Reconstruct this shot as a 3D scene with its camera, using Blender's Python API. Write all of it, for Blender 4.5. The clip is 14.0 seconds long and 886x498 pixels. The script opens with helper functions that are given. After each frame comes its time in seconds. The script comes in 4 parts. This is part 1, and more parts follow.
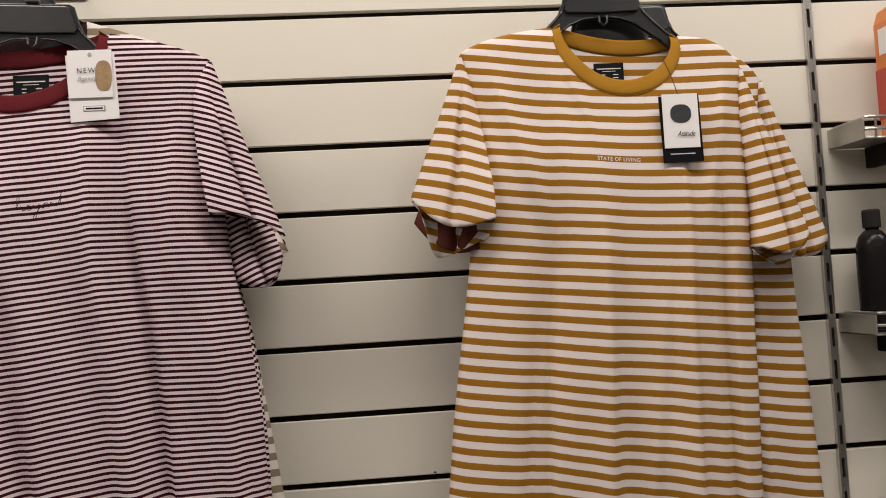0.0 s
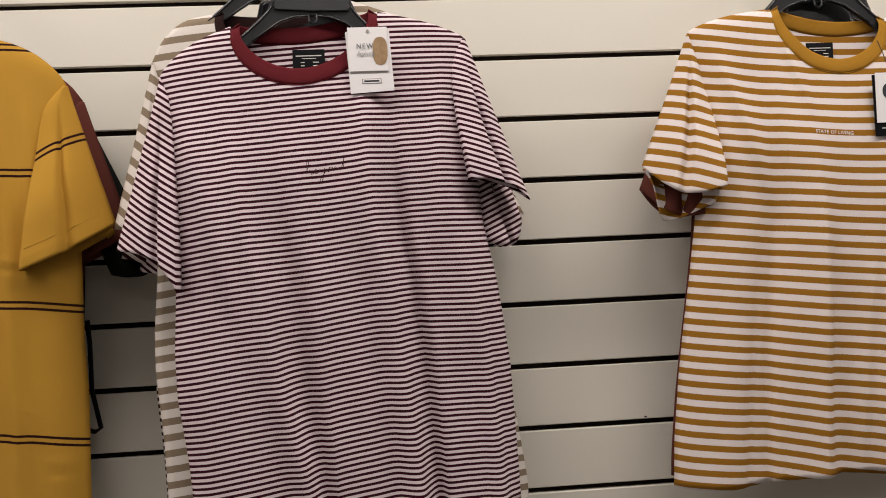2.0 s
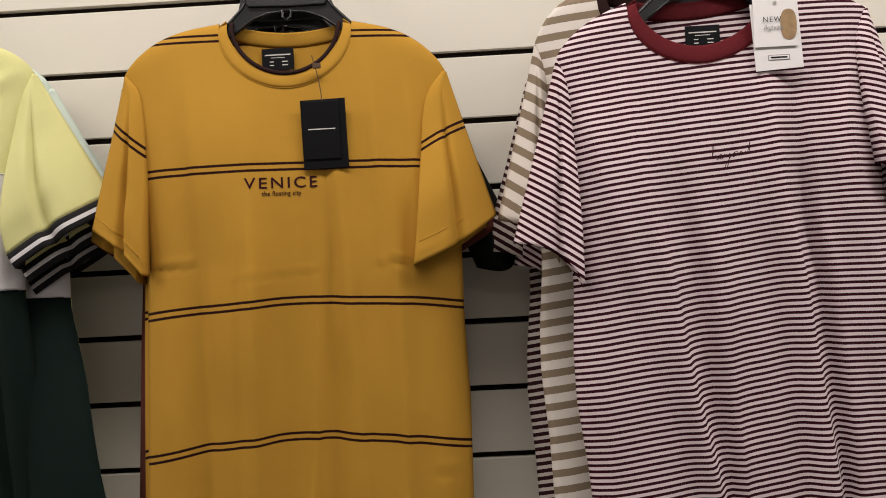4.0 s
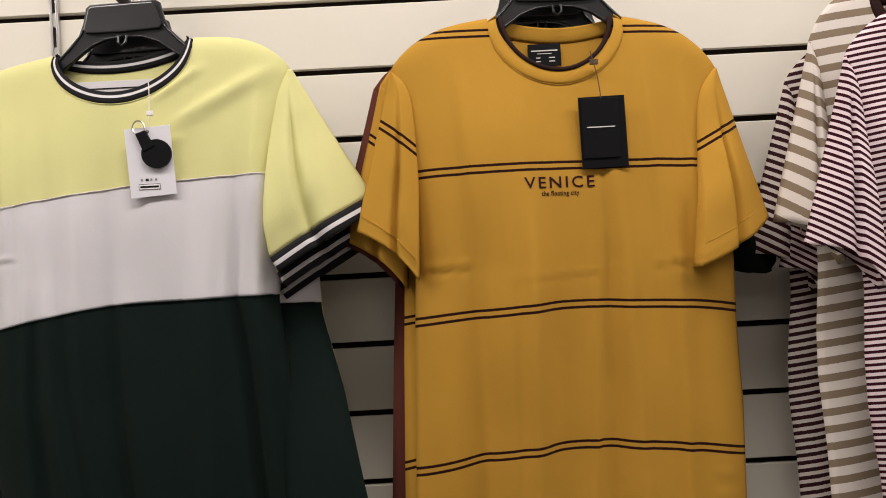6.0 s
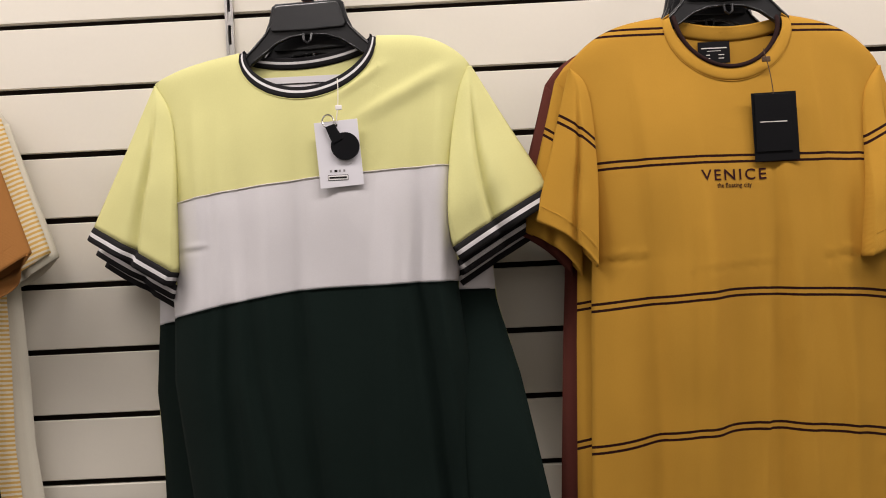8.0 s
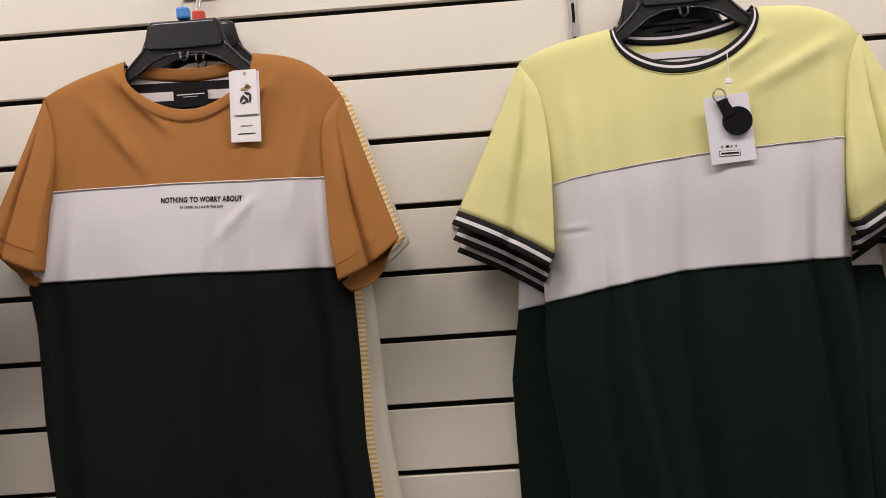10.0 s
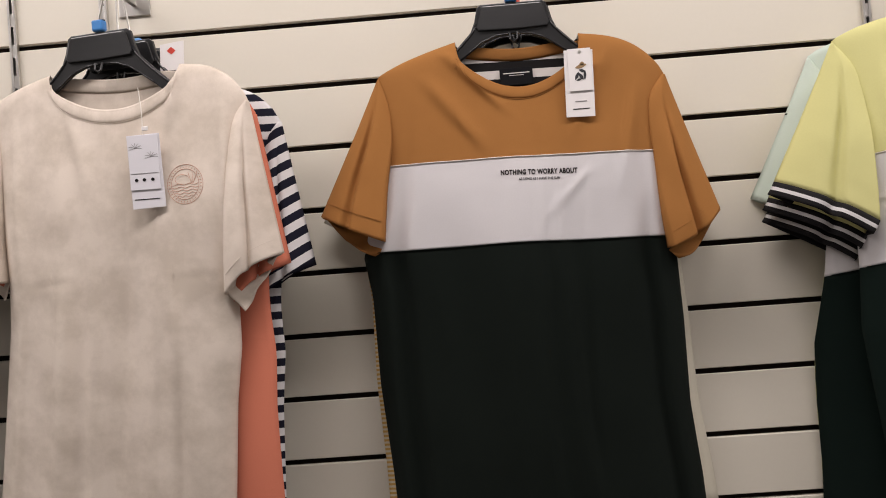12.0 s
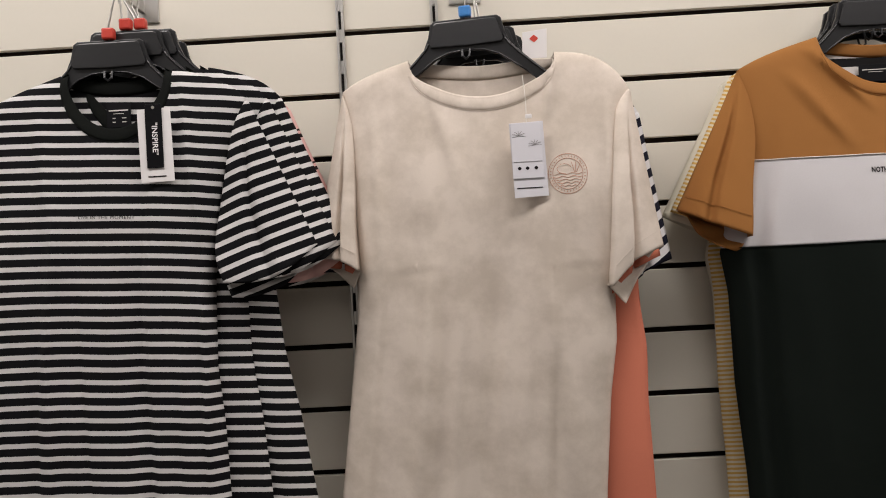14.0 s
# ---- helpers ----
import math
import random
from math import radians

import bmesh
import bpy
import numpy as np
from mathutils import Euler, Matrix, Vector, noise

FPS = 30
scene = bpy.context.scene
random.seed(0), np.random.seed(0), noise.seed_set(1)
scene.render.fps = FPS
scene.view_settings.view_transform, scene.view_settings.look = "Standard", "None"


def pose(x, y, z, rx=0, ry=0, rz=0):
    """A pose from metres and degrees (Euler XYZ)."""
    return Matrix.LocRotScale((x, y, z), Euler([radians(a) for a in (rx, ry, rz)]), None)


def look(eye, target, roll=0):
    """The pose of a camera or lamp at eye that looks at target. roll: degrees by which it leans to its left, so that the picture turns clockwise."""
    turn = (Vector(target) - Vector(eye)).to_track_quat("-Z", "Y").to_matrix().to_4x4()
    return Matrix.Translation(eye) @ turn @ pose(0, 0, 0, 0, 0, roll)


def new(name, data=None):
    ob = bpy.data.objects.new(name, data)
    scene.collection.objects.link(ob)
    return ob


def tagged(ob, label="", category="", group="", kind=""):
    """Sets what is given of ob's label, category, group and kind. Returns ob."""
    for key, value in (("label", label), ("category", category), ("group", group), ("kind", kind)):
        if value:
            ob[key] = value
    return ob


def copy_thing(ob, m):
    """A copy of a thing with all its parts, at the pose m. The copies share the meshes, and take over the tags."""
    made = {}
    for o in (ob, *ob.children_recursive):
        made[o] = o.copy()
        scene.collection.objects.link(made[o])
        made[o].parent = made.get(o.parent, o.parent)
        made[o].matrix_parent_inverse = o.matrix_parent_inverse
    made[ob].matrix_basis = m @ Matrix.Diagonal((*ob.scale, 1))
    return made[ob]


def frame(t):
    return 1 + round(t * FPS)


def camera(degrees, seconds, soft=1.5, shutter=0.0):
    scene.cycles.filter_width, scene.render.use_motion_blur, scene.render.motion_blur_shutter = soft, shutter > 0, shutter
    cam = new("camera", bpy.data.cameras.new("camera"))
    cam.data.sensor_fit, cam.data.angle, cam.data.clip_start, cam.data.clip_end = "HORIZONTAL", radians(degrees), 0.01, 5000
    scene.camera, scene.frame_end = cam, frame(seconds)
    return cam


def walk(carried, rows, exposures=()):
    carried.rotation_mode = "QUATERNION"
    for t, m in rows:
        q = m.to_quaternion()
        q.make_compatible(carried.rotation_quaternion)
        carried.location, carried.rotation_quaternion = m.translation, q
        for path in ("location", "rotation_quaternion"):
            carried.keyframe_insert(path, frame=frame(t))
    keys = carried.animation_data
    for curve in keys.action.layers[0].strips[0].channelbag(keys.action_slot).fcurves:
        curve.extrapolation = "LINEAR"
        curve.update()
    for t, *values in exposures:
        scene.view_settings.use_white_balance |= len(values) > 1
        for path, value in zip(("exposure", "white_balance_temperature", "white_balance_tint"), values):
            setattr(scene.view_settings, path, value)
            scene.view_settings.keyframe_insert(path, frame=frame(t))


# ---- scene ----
from mathutils.bvhtree import BVHTree

cam = camera(56.0, 14.0, soft=1.0)
PATH = [
    (0, (-0.4051, -1.2684, 1.5665), (-0.3272, -0.2724, 1.6123), -3.30),
    (0.5, (-0.4647, -1.2766, 1.5433), (-0.3849, -0.2809, 1.5897), -2.79),
    (1, (-0.5472, -1.2829, 1.5588), (-0.4654, -0.2871, 1.6004), -2.57),
    (1.5, (-0.6559, -1.3100, 1.5737), (-0.5782, -0.3135, 1.6046), -2.49),
    (2, (-0.7632, -1.3514, 1.5711), (-0.6855, -0.3544, 1.5793), -2.75),
    (2.5, (-0.8311, -1.3627, 1.5484), (-0.7945, -0.3636, 1.5699), -3.15),
    (3, (-0.9174, -1.3304, 1.5755), (-0.9401, -0.3308, 1.5915), -3.56),
    (3.5, (-1.0352, -1.2562, 1.5602), (-1.0719, -0.2573, 1.5888), -3.24),
    (4, (-1.1798, -1.2652, 1.5930), (-1.2079, -0.2656, 1.5963), -2.95),
    (4.2, (-1.2467, -1.2855, 1.5921), (-1.2719, -0.2859, 1.6062), -2.93),
    (6.3, (-1.5918, -1.2275, 1.6080), (-1.5834, -0.2280, 1.6178), -3.08),
    (6.5, (-1.5987, -1.2260, 1.6086), (-1.6000, -0.2260, 1.6143), -3.02),
    (7, (-1.6859, -1.2461, 1.6067), (-1.6819, -0.2461, 1.6146), -2.75),
    (7.2, (-1.7046, -1.2593, 1.6079), (-1.7004, -0.2593, 1.6113), -2.63),
    (9.3, (-2.1237, -1.2933, 1.5986), (-2.1617, -0.2942, 1.6119), -3.43),
    (9.5, (-2.1904, -1.2807, 1.5951), (-2.2179, -0.2812, 1.6080), -3.71),
    (10, (-2.3076, -1.2682, 1.6125), (-2.3394, -0.2688, 1.6180), -3.97),
    (10.5, (-2.4625, -1.2871, 1.6079), (-2.4833, -0.2874, 1.6132), -4.30),
    (11, (-2.5930, -1.3294, 1.5927), (-2.6228, -0.3301, 1.6154), -4.27),
    (11.5, (-2.6860, -1.3585, 1.5772), (-2.7211, -0.3596, 1.6102), -4.38),
    (12, (-2.7783, -1.3456, 1.5943), (-2.8134, -0.3463, 1.6057), -4.34),
    (12.5, (-2.9335, -1.3076, 1.5885), (-2.9642, -0.3083, 1.6083), -4.25),
    (13, (-3.0670, -1.3206, 1.6012), (-3.1150, -0.3218, 1.6114), -3.35),
    (13.5, (-3.2282, -1.3427, 1.6098), (-3.2631, -0.3434, 1.6276), -3.19),
    (14, (-3.3222, -1.3477, 1.6157), (-3.3480, -0.3481, 1.6287), -3.10),
]
EXPOSURES = ((0, -0.24, 6500, 10), (2.3, -0.22, 6350, 11), (3.2, -0.33, 6300, 11), (4.2, -0.16, 6400, 10), (6.3, -0.05, 6370, 12), (7.2, -0.05, 6370, 12), (9.5, -0.20, 6330, 16), (11, -0.22, 6330, 16), (12.5, -0.24, 6300, 13), (13.2, -0.22, 6270, 12), (14, -0.36, 6270, 11))
walk(cam, [(t, look(eye, target, roll)) for t, eye, target, roll in PATH], EXPOSURES)

# ---- world and lamps: a closed shop lit by ceiling panels ----
world = bpy.data.worlds.new("shop_world")
scene.world = world
world.use_nodes = True
world.node_tree.nodes["Background"].inputs["Color"].default_value = (1.0, 0.93, 0.84, 1)
world.node_tree.nodes["Background"].inputs["Strength"].default_value = 0.02
CEIL = 2.95
LAMPS = [(x, y) for y in (-0.85, -3.0) for x in (-5.6, -4.2, -2.8, -1.4, 0.0, 1.4)]
for x, y in LAMPS:
    lamp = bpy.data.lights.new("ceiling_panel_light", "AREA")
    lamp.shape, lamp.size, lamp.size_y = "RECTANGLE", 1.1, 0.28
    lamp.energy = 23.0 if y > -2 else 7.0
    lamp.color = (1.0, 0.925, 0.865)
    new("ceiling_panel_light", lamp).matrix_world = look((x, y, CEIL - 0.05), (x, y + 0.001, 0))


# ---- materials ----
def socket(node, name, value):
    node.inputs[name].default_value = value
    return node


class Mat:
    """A node material with a Principled shader and a few shorthands."""

    def __init__(self, name, rough=0.6, metal=0.0):
        self.m = bpy.data.materials.new(name)
        self.m.use_nodes = True
        self.nt = self.m.node_tree
        self.p = self.nt.nodes["Principled BSDF"]
        self.p.inputs["Roughness"].default_value = rough
        self.p.inputs["Metallic"].default_value = metal

    def n(self, kind):
        return self.nt.nodes.new(kind)

    def link(self, a, b):
        self.nt.links.new(a, b)

    def math(self, op, a, b=None, c=None):
        node = self.n("ShaderNodeMath")
        node.operation = op
        for i, v in enumerate((a, b, c)):
            if v is None:
                continue
            if isinstance(v, (int, float)):
                node.inputs[i].default_value = v
            else:
                self.link(v, node.inputs[i])
        return node.outputs[0]

    def mix(self, fac, a, b, mode="MIX"):
        node = self.n("ShaderNodeMix")
        node.data_type, node.blend_type = "RGBA", mode
        for sock, v in ((node.inputs[0], fac), (node.inputs[6], a), (node.inputs[7], b)):
            if isinstance(v, (int, float)):
                sock.default_value = v
            elif isinstance(v, tuple):
                sock.default_value = (*v[:3], 1)
            else:
                self.link(v, sock)
        return node.outputs[2]

    def noise(self, scale, detail=3.0, coords=None, rough=0.55):
        node = self.n("ShaderNodeTexNoise")
        node.inputs["Scale"].default_value = scale
        node.inputs["Detail"].default_value = detail
        node.inputs["Roughness"].default_value = rough
        if coords is None:
            coords = self.n("ShaderNodeTexCoord").outputs["Object"]
        self.link(coords, node.inputs["Vector"])
        return node.outputs["Fac"]

    def vary(self, colour, amount=0.1, scale=12.0, fine=160.0, coords=None):
        """The colour, cloudy at two scales."""
        big, small = self.noise(scale, coords=coords), self.noise(fine, coords=coords)
        f = self.math("MULTIPLY_ADD", big, 2 * amount, 1 - amount)
        g = self.math("MULTIPLY_ADD", small, amount, 1 - amount / 2)
        value = self.math("MULTIPLY", f, g)
        node = self.n("ShaderNodeVectorMath")
        node.operation = "SCALE"
        if isinstance(colour, tuple):
            node.inputs[0].default_value = colour[:3]
        else:
            self.link(colour, node.inputs[0])
        self.link(value, node.inputs["Scale"])
        return node.outputs[0]

    def colour(self, out):
        if isinstance(out, tuple):
            self.p.inputs["Base Color"].default_value = (*out[:3], 1)
        else:
            self.link(out, self.p.inputs["Base Color"])
        return self

    def bump(self, height, strength=0.3, distance=0.001):
        node = self.n("ShaderNodeBump")
        node.inputs["Strength"].default_value = strength
        node.inputs["Distance"].default_value = distance
        self.link(height, node.inputs["Height"])
        self.link(node.outputs[0], self.p.inputs["Normal"])
        return self


def plain(name, colour, rough=0.6, metal=0.0, amount=0.08, scale=14.0, bump=0.15):
    m = Mat(name, rough, metal)
    m.colour(m.vary(colour, amount, scale))
    if bump:
        m.bump(m.noise(260.0, 2.0), bump, 0.0006)
    if not metal and max(colour) < 0.06 and "plate" not in name and "hanger" not in name:
        m.p.inputs["Specular IOR Level"].default_value = 0.12
    return m.m


def fabric(name, ground, stripe=None, period=0.02, duty=0.5, phase=0.0, lines=(), dye=None, rib=False, sheen=0.0, wobble=0.0006):
    """Knitted cotton. The UV map holds metres on the cloth; v runs up the garment.
    stripe: second colour on a share duty of each period; lines: pairs (from, to) in metres within a period."""
    m = Mat(name, 0.92)
    m.p.inputs["Specular IOR Level"].default_value = 0.12
    m.p.inputs["Sheen Weight"].default_value = sheen
    m.p.inputs["Sheen Roughness"].default_value = 0.6
    uv = m.n("ShaderNodeUVMap")
    uv.uv_map = "cloth"
    parts = m.n("ShaderNodeSeparateXYZ")
    m.link(uv.outputs[0], parts.inputs[0])
    v = parts.outputs["Y"]
    colour = ground
    if stripe:
        wav = m.math("MULTIPLY_ADD", m.noise(220.0, 1.0, uv.outputs[0]), 2 * wobble, -wobble)
        run = m.math("FRACT", m.math("DIVIDE", m.math("ADD", m.math("ADD", v, 10 * period + phase), wav), period))
        spans = [(a / period, b / period) for a, b in lines] or [(0.0, duty)]
        mask = 0.0
        for a, b in spans:
            on = m.math("MULTIPLY", m.math("GREATER_THAN", run, a), m.math("LESS_THAN", run, b))
            mask = on if mask == 0.0 else m.math("ADD", mask, on)
        colour = m.mix(mask, ground, stripe)
    if dye:
        cloud = m.n("ShaderNodeMapRange")
        m.link(m.noise(13.0, 7.0, uv.outputs[0], 0.62), cloud.inputs["Value"])
        cloud.inputs["From Min"].default_value, cloud.inputs["From Max"].default_value = 0.40, 0.62
        colour = m.mix(cloud.outputs[0], ground, dye)
    m.colour(m.vary(colour, 0.07, 7.0, 420.0, uv.outputs[0]))
    wave = m.n("ShaderNodeTexWave")
    wave.wave_type, wave.bands_direction = "BANDS", "X"
    wave.inputs["Scale"].default_value = 150.0 if rib else 330.0
    wave.inputs["Distortion"].default_value = 0.6
    m.link(uv.outputs[0], wave.inputs["Vector"])
    stretch = m.n("ShaderNodeMapping")
    stretch.inputs["Scale"].default_value = (16.0, 4.0, 1.0)
    m.link(uv.outputs[0], stretch.inputs["Vector"])
    creases = m.math("ADD", m.noise(15.0, 3.0, uv.outputs[0]), m.math("MULTIPLY", m.noise(1.0, 2.0, stretch.outputs[0]), 0.7))
    line = m.math("ABSOLUTE", m.math("MULTIPLY_ADD", m.noise(7.0, 2.0, uv.outputs[0], 0.5), 2.0, -1.0))
    sharp = m.math("POWER", m.math("SUBTRACT", 1.0, line), 26.0)
    patch = m.math("GREATER_THAN", m.noise(5.0, 1.0, uv.outputs[0]), 0.5)
    creases = m.math("MULTIPLY_ADD", m.math("MULTIPLY", sharp, patch), 0.16, creases)
    m.bump(m.math("ADD", m.math("MULTIPLY", wave.outputs["Fac"], 0.25 if rib else 0.1), m.math("MULTIPLY", creases, 0.9)), 0.34, 0.0042)
    return m.m


WHITE = (0.70, 0.62, 0.585)
MAT = {
    "slat": plain("cream_laminate", (0.70, 0.655, 0.565), 0.42, amount=0.035, scale=3.0, bump=0.05),
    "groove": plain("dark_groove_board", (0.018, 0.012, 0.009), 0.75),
    "steel": plain("chrome_steel", (0.62, 0.60, 0.57), 0.28, 1.0, amount=0.05, bump=0.05),
    "zinc": plain("brushed_zinc", (0.50, 0.48, 0.44), 0.38, 0.9, amount=0.08, bump=0.08),
    "slot": plain("slot_shadow_black", (0.02, 0.018, 0.016), 0.8),
    "hanger": plain("black_hanger_plastic", (0.009, 0.009, 0.010), 0.34, amount=0.15, bump=0.12),
    "hanger_plate": plain("satin_black_plate", (0.019, 0.019, 0.020), 0.22, amount=0.10, bump=0.1),
    "red": plain("red_clip_plastic", (0.55, 0.05, 0.03), 0.4),
    "blue": plain("blue_clip_plastic", (0.05, 0.22, 0.55), 0.4),
    "clear": plain("grey_clip_plastic", (0.16, 0.15, 0.15), 0.35),
    "card": plain("white_card", (0.76, 0.73, 0.72), 0.55, amount=0.03, bump=0.03),
    "lilac_card": plain("lilac_grey_card", (0.66, 0.645, 0.68), 0.55, amount=0.03, bump=0.03),
    "black_card": plain("black_card", (0.005, 0.005, 0.006), 0.45, amount=0.1, bump=0.05),
    "ink": plain("black_ink", (0.008, 0.006, 0.006), 0.7),
    "grey_ink": plain("grey_ink", (0.22, 0.21, 0.21), 0.7),
    "pale_ink": plain("pale_ink", (0.62, 0.58, 0.55), 0.7),
    "coral_ink": plain("coral_ink", (0.50, 0.26, 0.18), 0.8),
    "brown_ink": plain("brown_ink", (0.30, 0.19, 0.09), 0.7, amount=0.25, scale=160.0),
    "dark_ink": plain("charcoal_ink", (0.045, 0.045, 0.05), 0.7, amount=0.25, scale=160.0),
    "wine_ink": plain("wine_ink", (0.030, 0.006, 0.008), 0.8),
    "label": plain("black_woven_label", (0.006, 0.006, 0.007), 0.75),
    "thread": plain("white_thread", (0.72, 0.68, 0.62), 0.8),
    "dark_thread": plain("brown_thread", (0.09, 0.05, 0.025), 0.8),
    "leather": plain("black_leatherette", (0.005, 0.005, 0.006), 0.48, amount=0.15),
    "ceiling": plain("white_ceiling_tile", (0.72, 0.70, 0.66), 0.9),
    "floor": plain("grey_vinyl_floor", (0.17, 0.16, 0.15), 0.5),
    "wall": plain("painted_wall", (0.32, 0.31, 0.29), 0.85),
    "pack_red": plain("red_pack_plastic", (0.40, 0.045, 0.025), 0.35),
    "pack_orange": plain("orange_pack_plastic", (0.62, 0.19, 0.05), 0.38),
    "pack_grey": plain("grey_pack_card", (0.22, 0.21, 0.19), 0.5),
    "bottle": plain("black_bottle_plastic", (0.012, 0.011, 0.011), 0.22, amount=0.1, bump=0.04),
    # cloth
    "a_cloth": fabric("mustard_white_stripe_jersey", WHITE, (0.285, 0.128, 0.014), 0.01914, 0.49, 0.0168, wobble=0.0003),
    "mustard_rib": fabric("mustard_rib", (0.34, 0.165, 0.018), rib=True),
    "b_cloth": fabric("burgundy_white_stripe_jersey", (0.70, 0.585, 0.60), (0.034, 0.004, 0.010), 0.0080, 0.48, wobble=0.00015),
    "burgundy_rib": fabric("burgundy_rib", (0.105, 0.012, 0.016), rib=True),
    "taupe": fabric("taupe_white_stripe_jersey", (0.66, 0.60, 0.54), (0.23, 0.175, 0.12), 0.0225, 0.45),
    "wine_stripe": fabric("wine_cream_stripe_jersey", (0.62, 0.55, 0.50), (0.035, 0.010, 0.013), 0.0105, 0.52),
    "c_cloth": fabric("ochre_jersey_with_double_lines", (0.43, 0.228, 0.030), (0.020, 0.005, 0.004), 0.1790, phase=0.169, lines=((0.090, 0.0935), (0.0985, 0.102)), wobble=0.0002),
    "ochre": fabric("ochre_jersey", (0.43, 0.228, 0.030)),
    "dark_rib": fabric("dark_brown_rib", (0.022, 0.010, 0.009), rib=True),
    "maroon": fabric("maroon_jersey", (0.105, 0.030, 0.022)),
    "lemon": fabric("lemon_yellow_jersey", (0.61, 0.585, 0.262)),
    "pale": fabric("lilac_white_jersey", (0.605, 0.583, 0.592)),
    "bottle_green": fabric("bottle_green_jersey", (0.0048, 0.0105, 0.0085)),
    "d_rib": fabric("black_white_tipped_rib", (0.016, 0.015, 0.016), (0.62, 0.60, 0.60), 0.02, lines=((0.0075, 0.0125),), rib=True, wobble=0.0),
    "mint": fabric("pale_mint_jersey", (0.55, 0.63, 0.56)),
    "e_brown": fabric("caramel_jersey", (0.315, 0.138, 0.040)),
    "e_green": fabric("forest_black_jersey", (0.0058, 0.0086, 0.0068)),
    "e_inside": fabric("black_white_bold_stripe_jersey", (0.62, 0.58, 0.55), (0.013, 0.012, 0.012), 0.026, 0.5),
    "yellow_stripe": fabric("yellow_cream_fine_stripe_jersey", (0.68, 0.60, 0.46), (0.60, 0.38, 0.11), 0.0068, 0.5),
    "cream": fabric("cream_jersey", (0.60, 0.56, 0.46)),
    "f_cloth": fabric("tie_dyed_cream_jersey", (0.70, 0.615, 0.535), dye=(0.56, 0.485, 0.41)),
    "coral": fabric("coral_jersey", (0.58, 0.185, 0.115)),
    "navy_stripe": fabric("navy_white_stripe_jersey", (0.64, 0.62, 0.62), (0.012, 0.012, 0.022), 0.0235, 0.5),
    "g_cloth": fabric("black_white_stripe_jersey", (0.006, 0.006, 0.007), (0.62, 0.60, 0.59), 0.0179, 0.385, 0.0055, wobble=0.0003),
    "black_rib": fabric("black_rib", (0.006, 0.007, 0.006), rib=True),
    "pink": fabric("pink_jersey_with_black_lines", (0.70, 0.43, 0.40), (0.02, 0.012, 0.012), 0.055, lines=((0.02, 0.026), (0.031, 0.034))),
}

# ---- building helpers ----
ORIGIN = {}


def thing(name, x, y, z, label, category, group="", kind=""):
    ob = new(name)
    ob.location = (x, y, z)
    ob.empty_display_size = 0.05
    ORIGIN[ob.name] = Vector((x, y, z))
    return tagged(ob, label, category, group, kind)


def part(name, bm, material, parent, label="", smooth=False):
    """Links a bmesh, drawn in world metres, as one mesh object under a thing or under a part."""
    base = ORIGIN[parent.name]
    bmesh.ops.translate(bm, verts=bm.verts, vec=-base)
    me = bpy.data.meshes.new(name)
    bm.to_mesh(me)
    bm.free()
    me.materials.append(MAT[material])
    if smooth:
        me.polygons.foreach_set("use_smooth", [True] * len(me.polygons))
    ob = new(name, me)
    ob.parent = parent
    ORIGIN[ob.name] = base
    return tagged(ob, label)


def box(x0, x1, y0, y1, z0, z1, bevel=0.0, bm=None):
    own = bm or bmesh.new()
    made = bmesh.ops.create_cube(own, size=1, matrix=Matrix.Translation(((x0 + x1) / 2, (y0 + y1) / 2, (z0 + z1) / 2)) @ Matrix.Diagonal((x1 - x0, y1 - y0, z1 - z0, 1)))
    if bevel:
        edges = list({e for v in made["verts"] for e in v.link_edges})
        bmesh.ops.bevel(own, geom=edges, offset=bevel, segments=2, affect="EDGES", profile=0.5)
    return own


def rod(points, radius, sides=8, bm=None):
    """A round wire along points."""
    own = bm or bmesh.new()
    pts = [Vector(p) for p in points]
    rings = []
    for i, p in enumerate(pts):
        way = (pts[min(i + 1, len(pts) - 1)] - pts[max(i - 1, 0)]).normalized()
        side = way.cross(Vector((0.3, 1, 0.2))).normalized()
        up = way.cross(side)
        rings.append([own.verts.new(p + radius * (math.cos(a) * side + math.sin(a) * up)) for a in (2 * math.pi * k / sides for k in range(sides))])
    for a, b in zip(rings, rings[1:]):
        for k in range(sides):
            own.faces.new((a[k], a[(k + 1) % sides], b[(k + 1) % sides], b[k]))
    own.faces.new(rings[0][::-1])
    own.faces.new(rings[-1])
    return own


def lathe(x, y, z, profile, sides=28):
    """A turned body: profile of (radius, height)."""
    bm = bmesh.new()
    rings = [[bm.verts.new((x + r * math.cos(a), y + r * math.sin(a), z + h)) for a in (2 * math.pi * k / sides for k in range(sides))] for r, h in profile]
    for a, b in zip(rings, rings[1:]):
        for k in range(sides):
            bm.faces.new((a[k], a[(k + 1) % sides], b[(k + 1) % sides], b[k]))
    bm.faces.new(rings[0][::-1])
    bm.faces.new(rings[-1])
    return bm


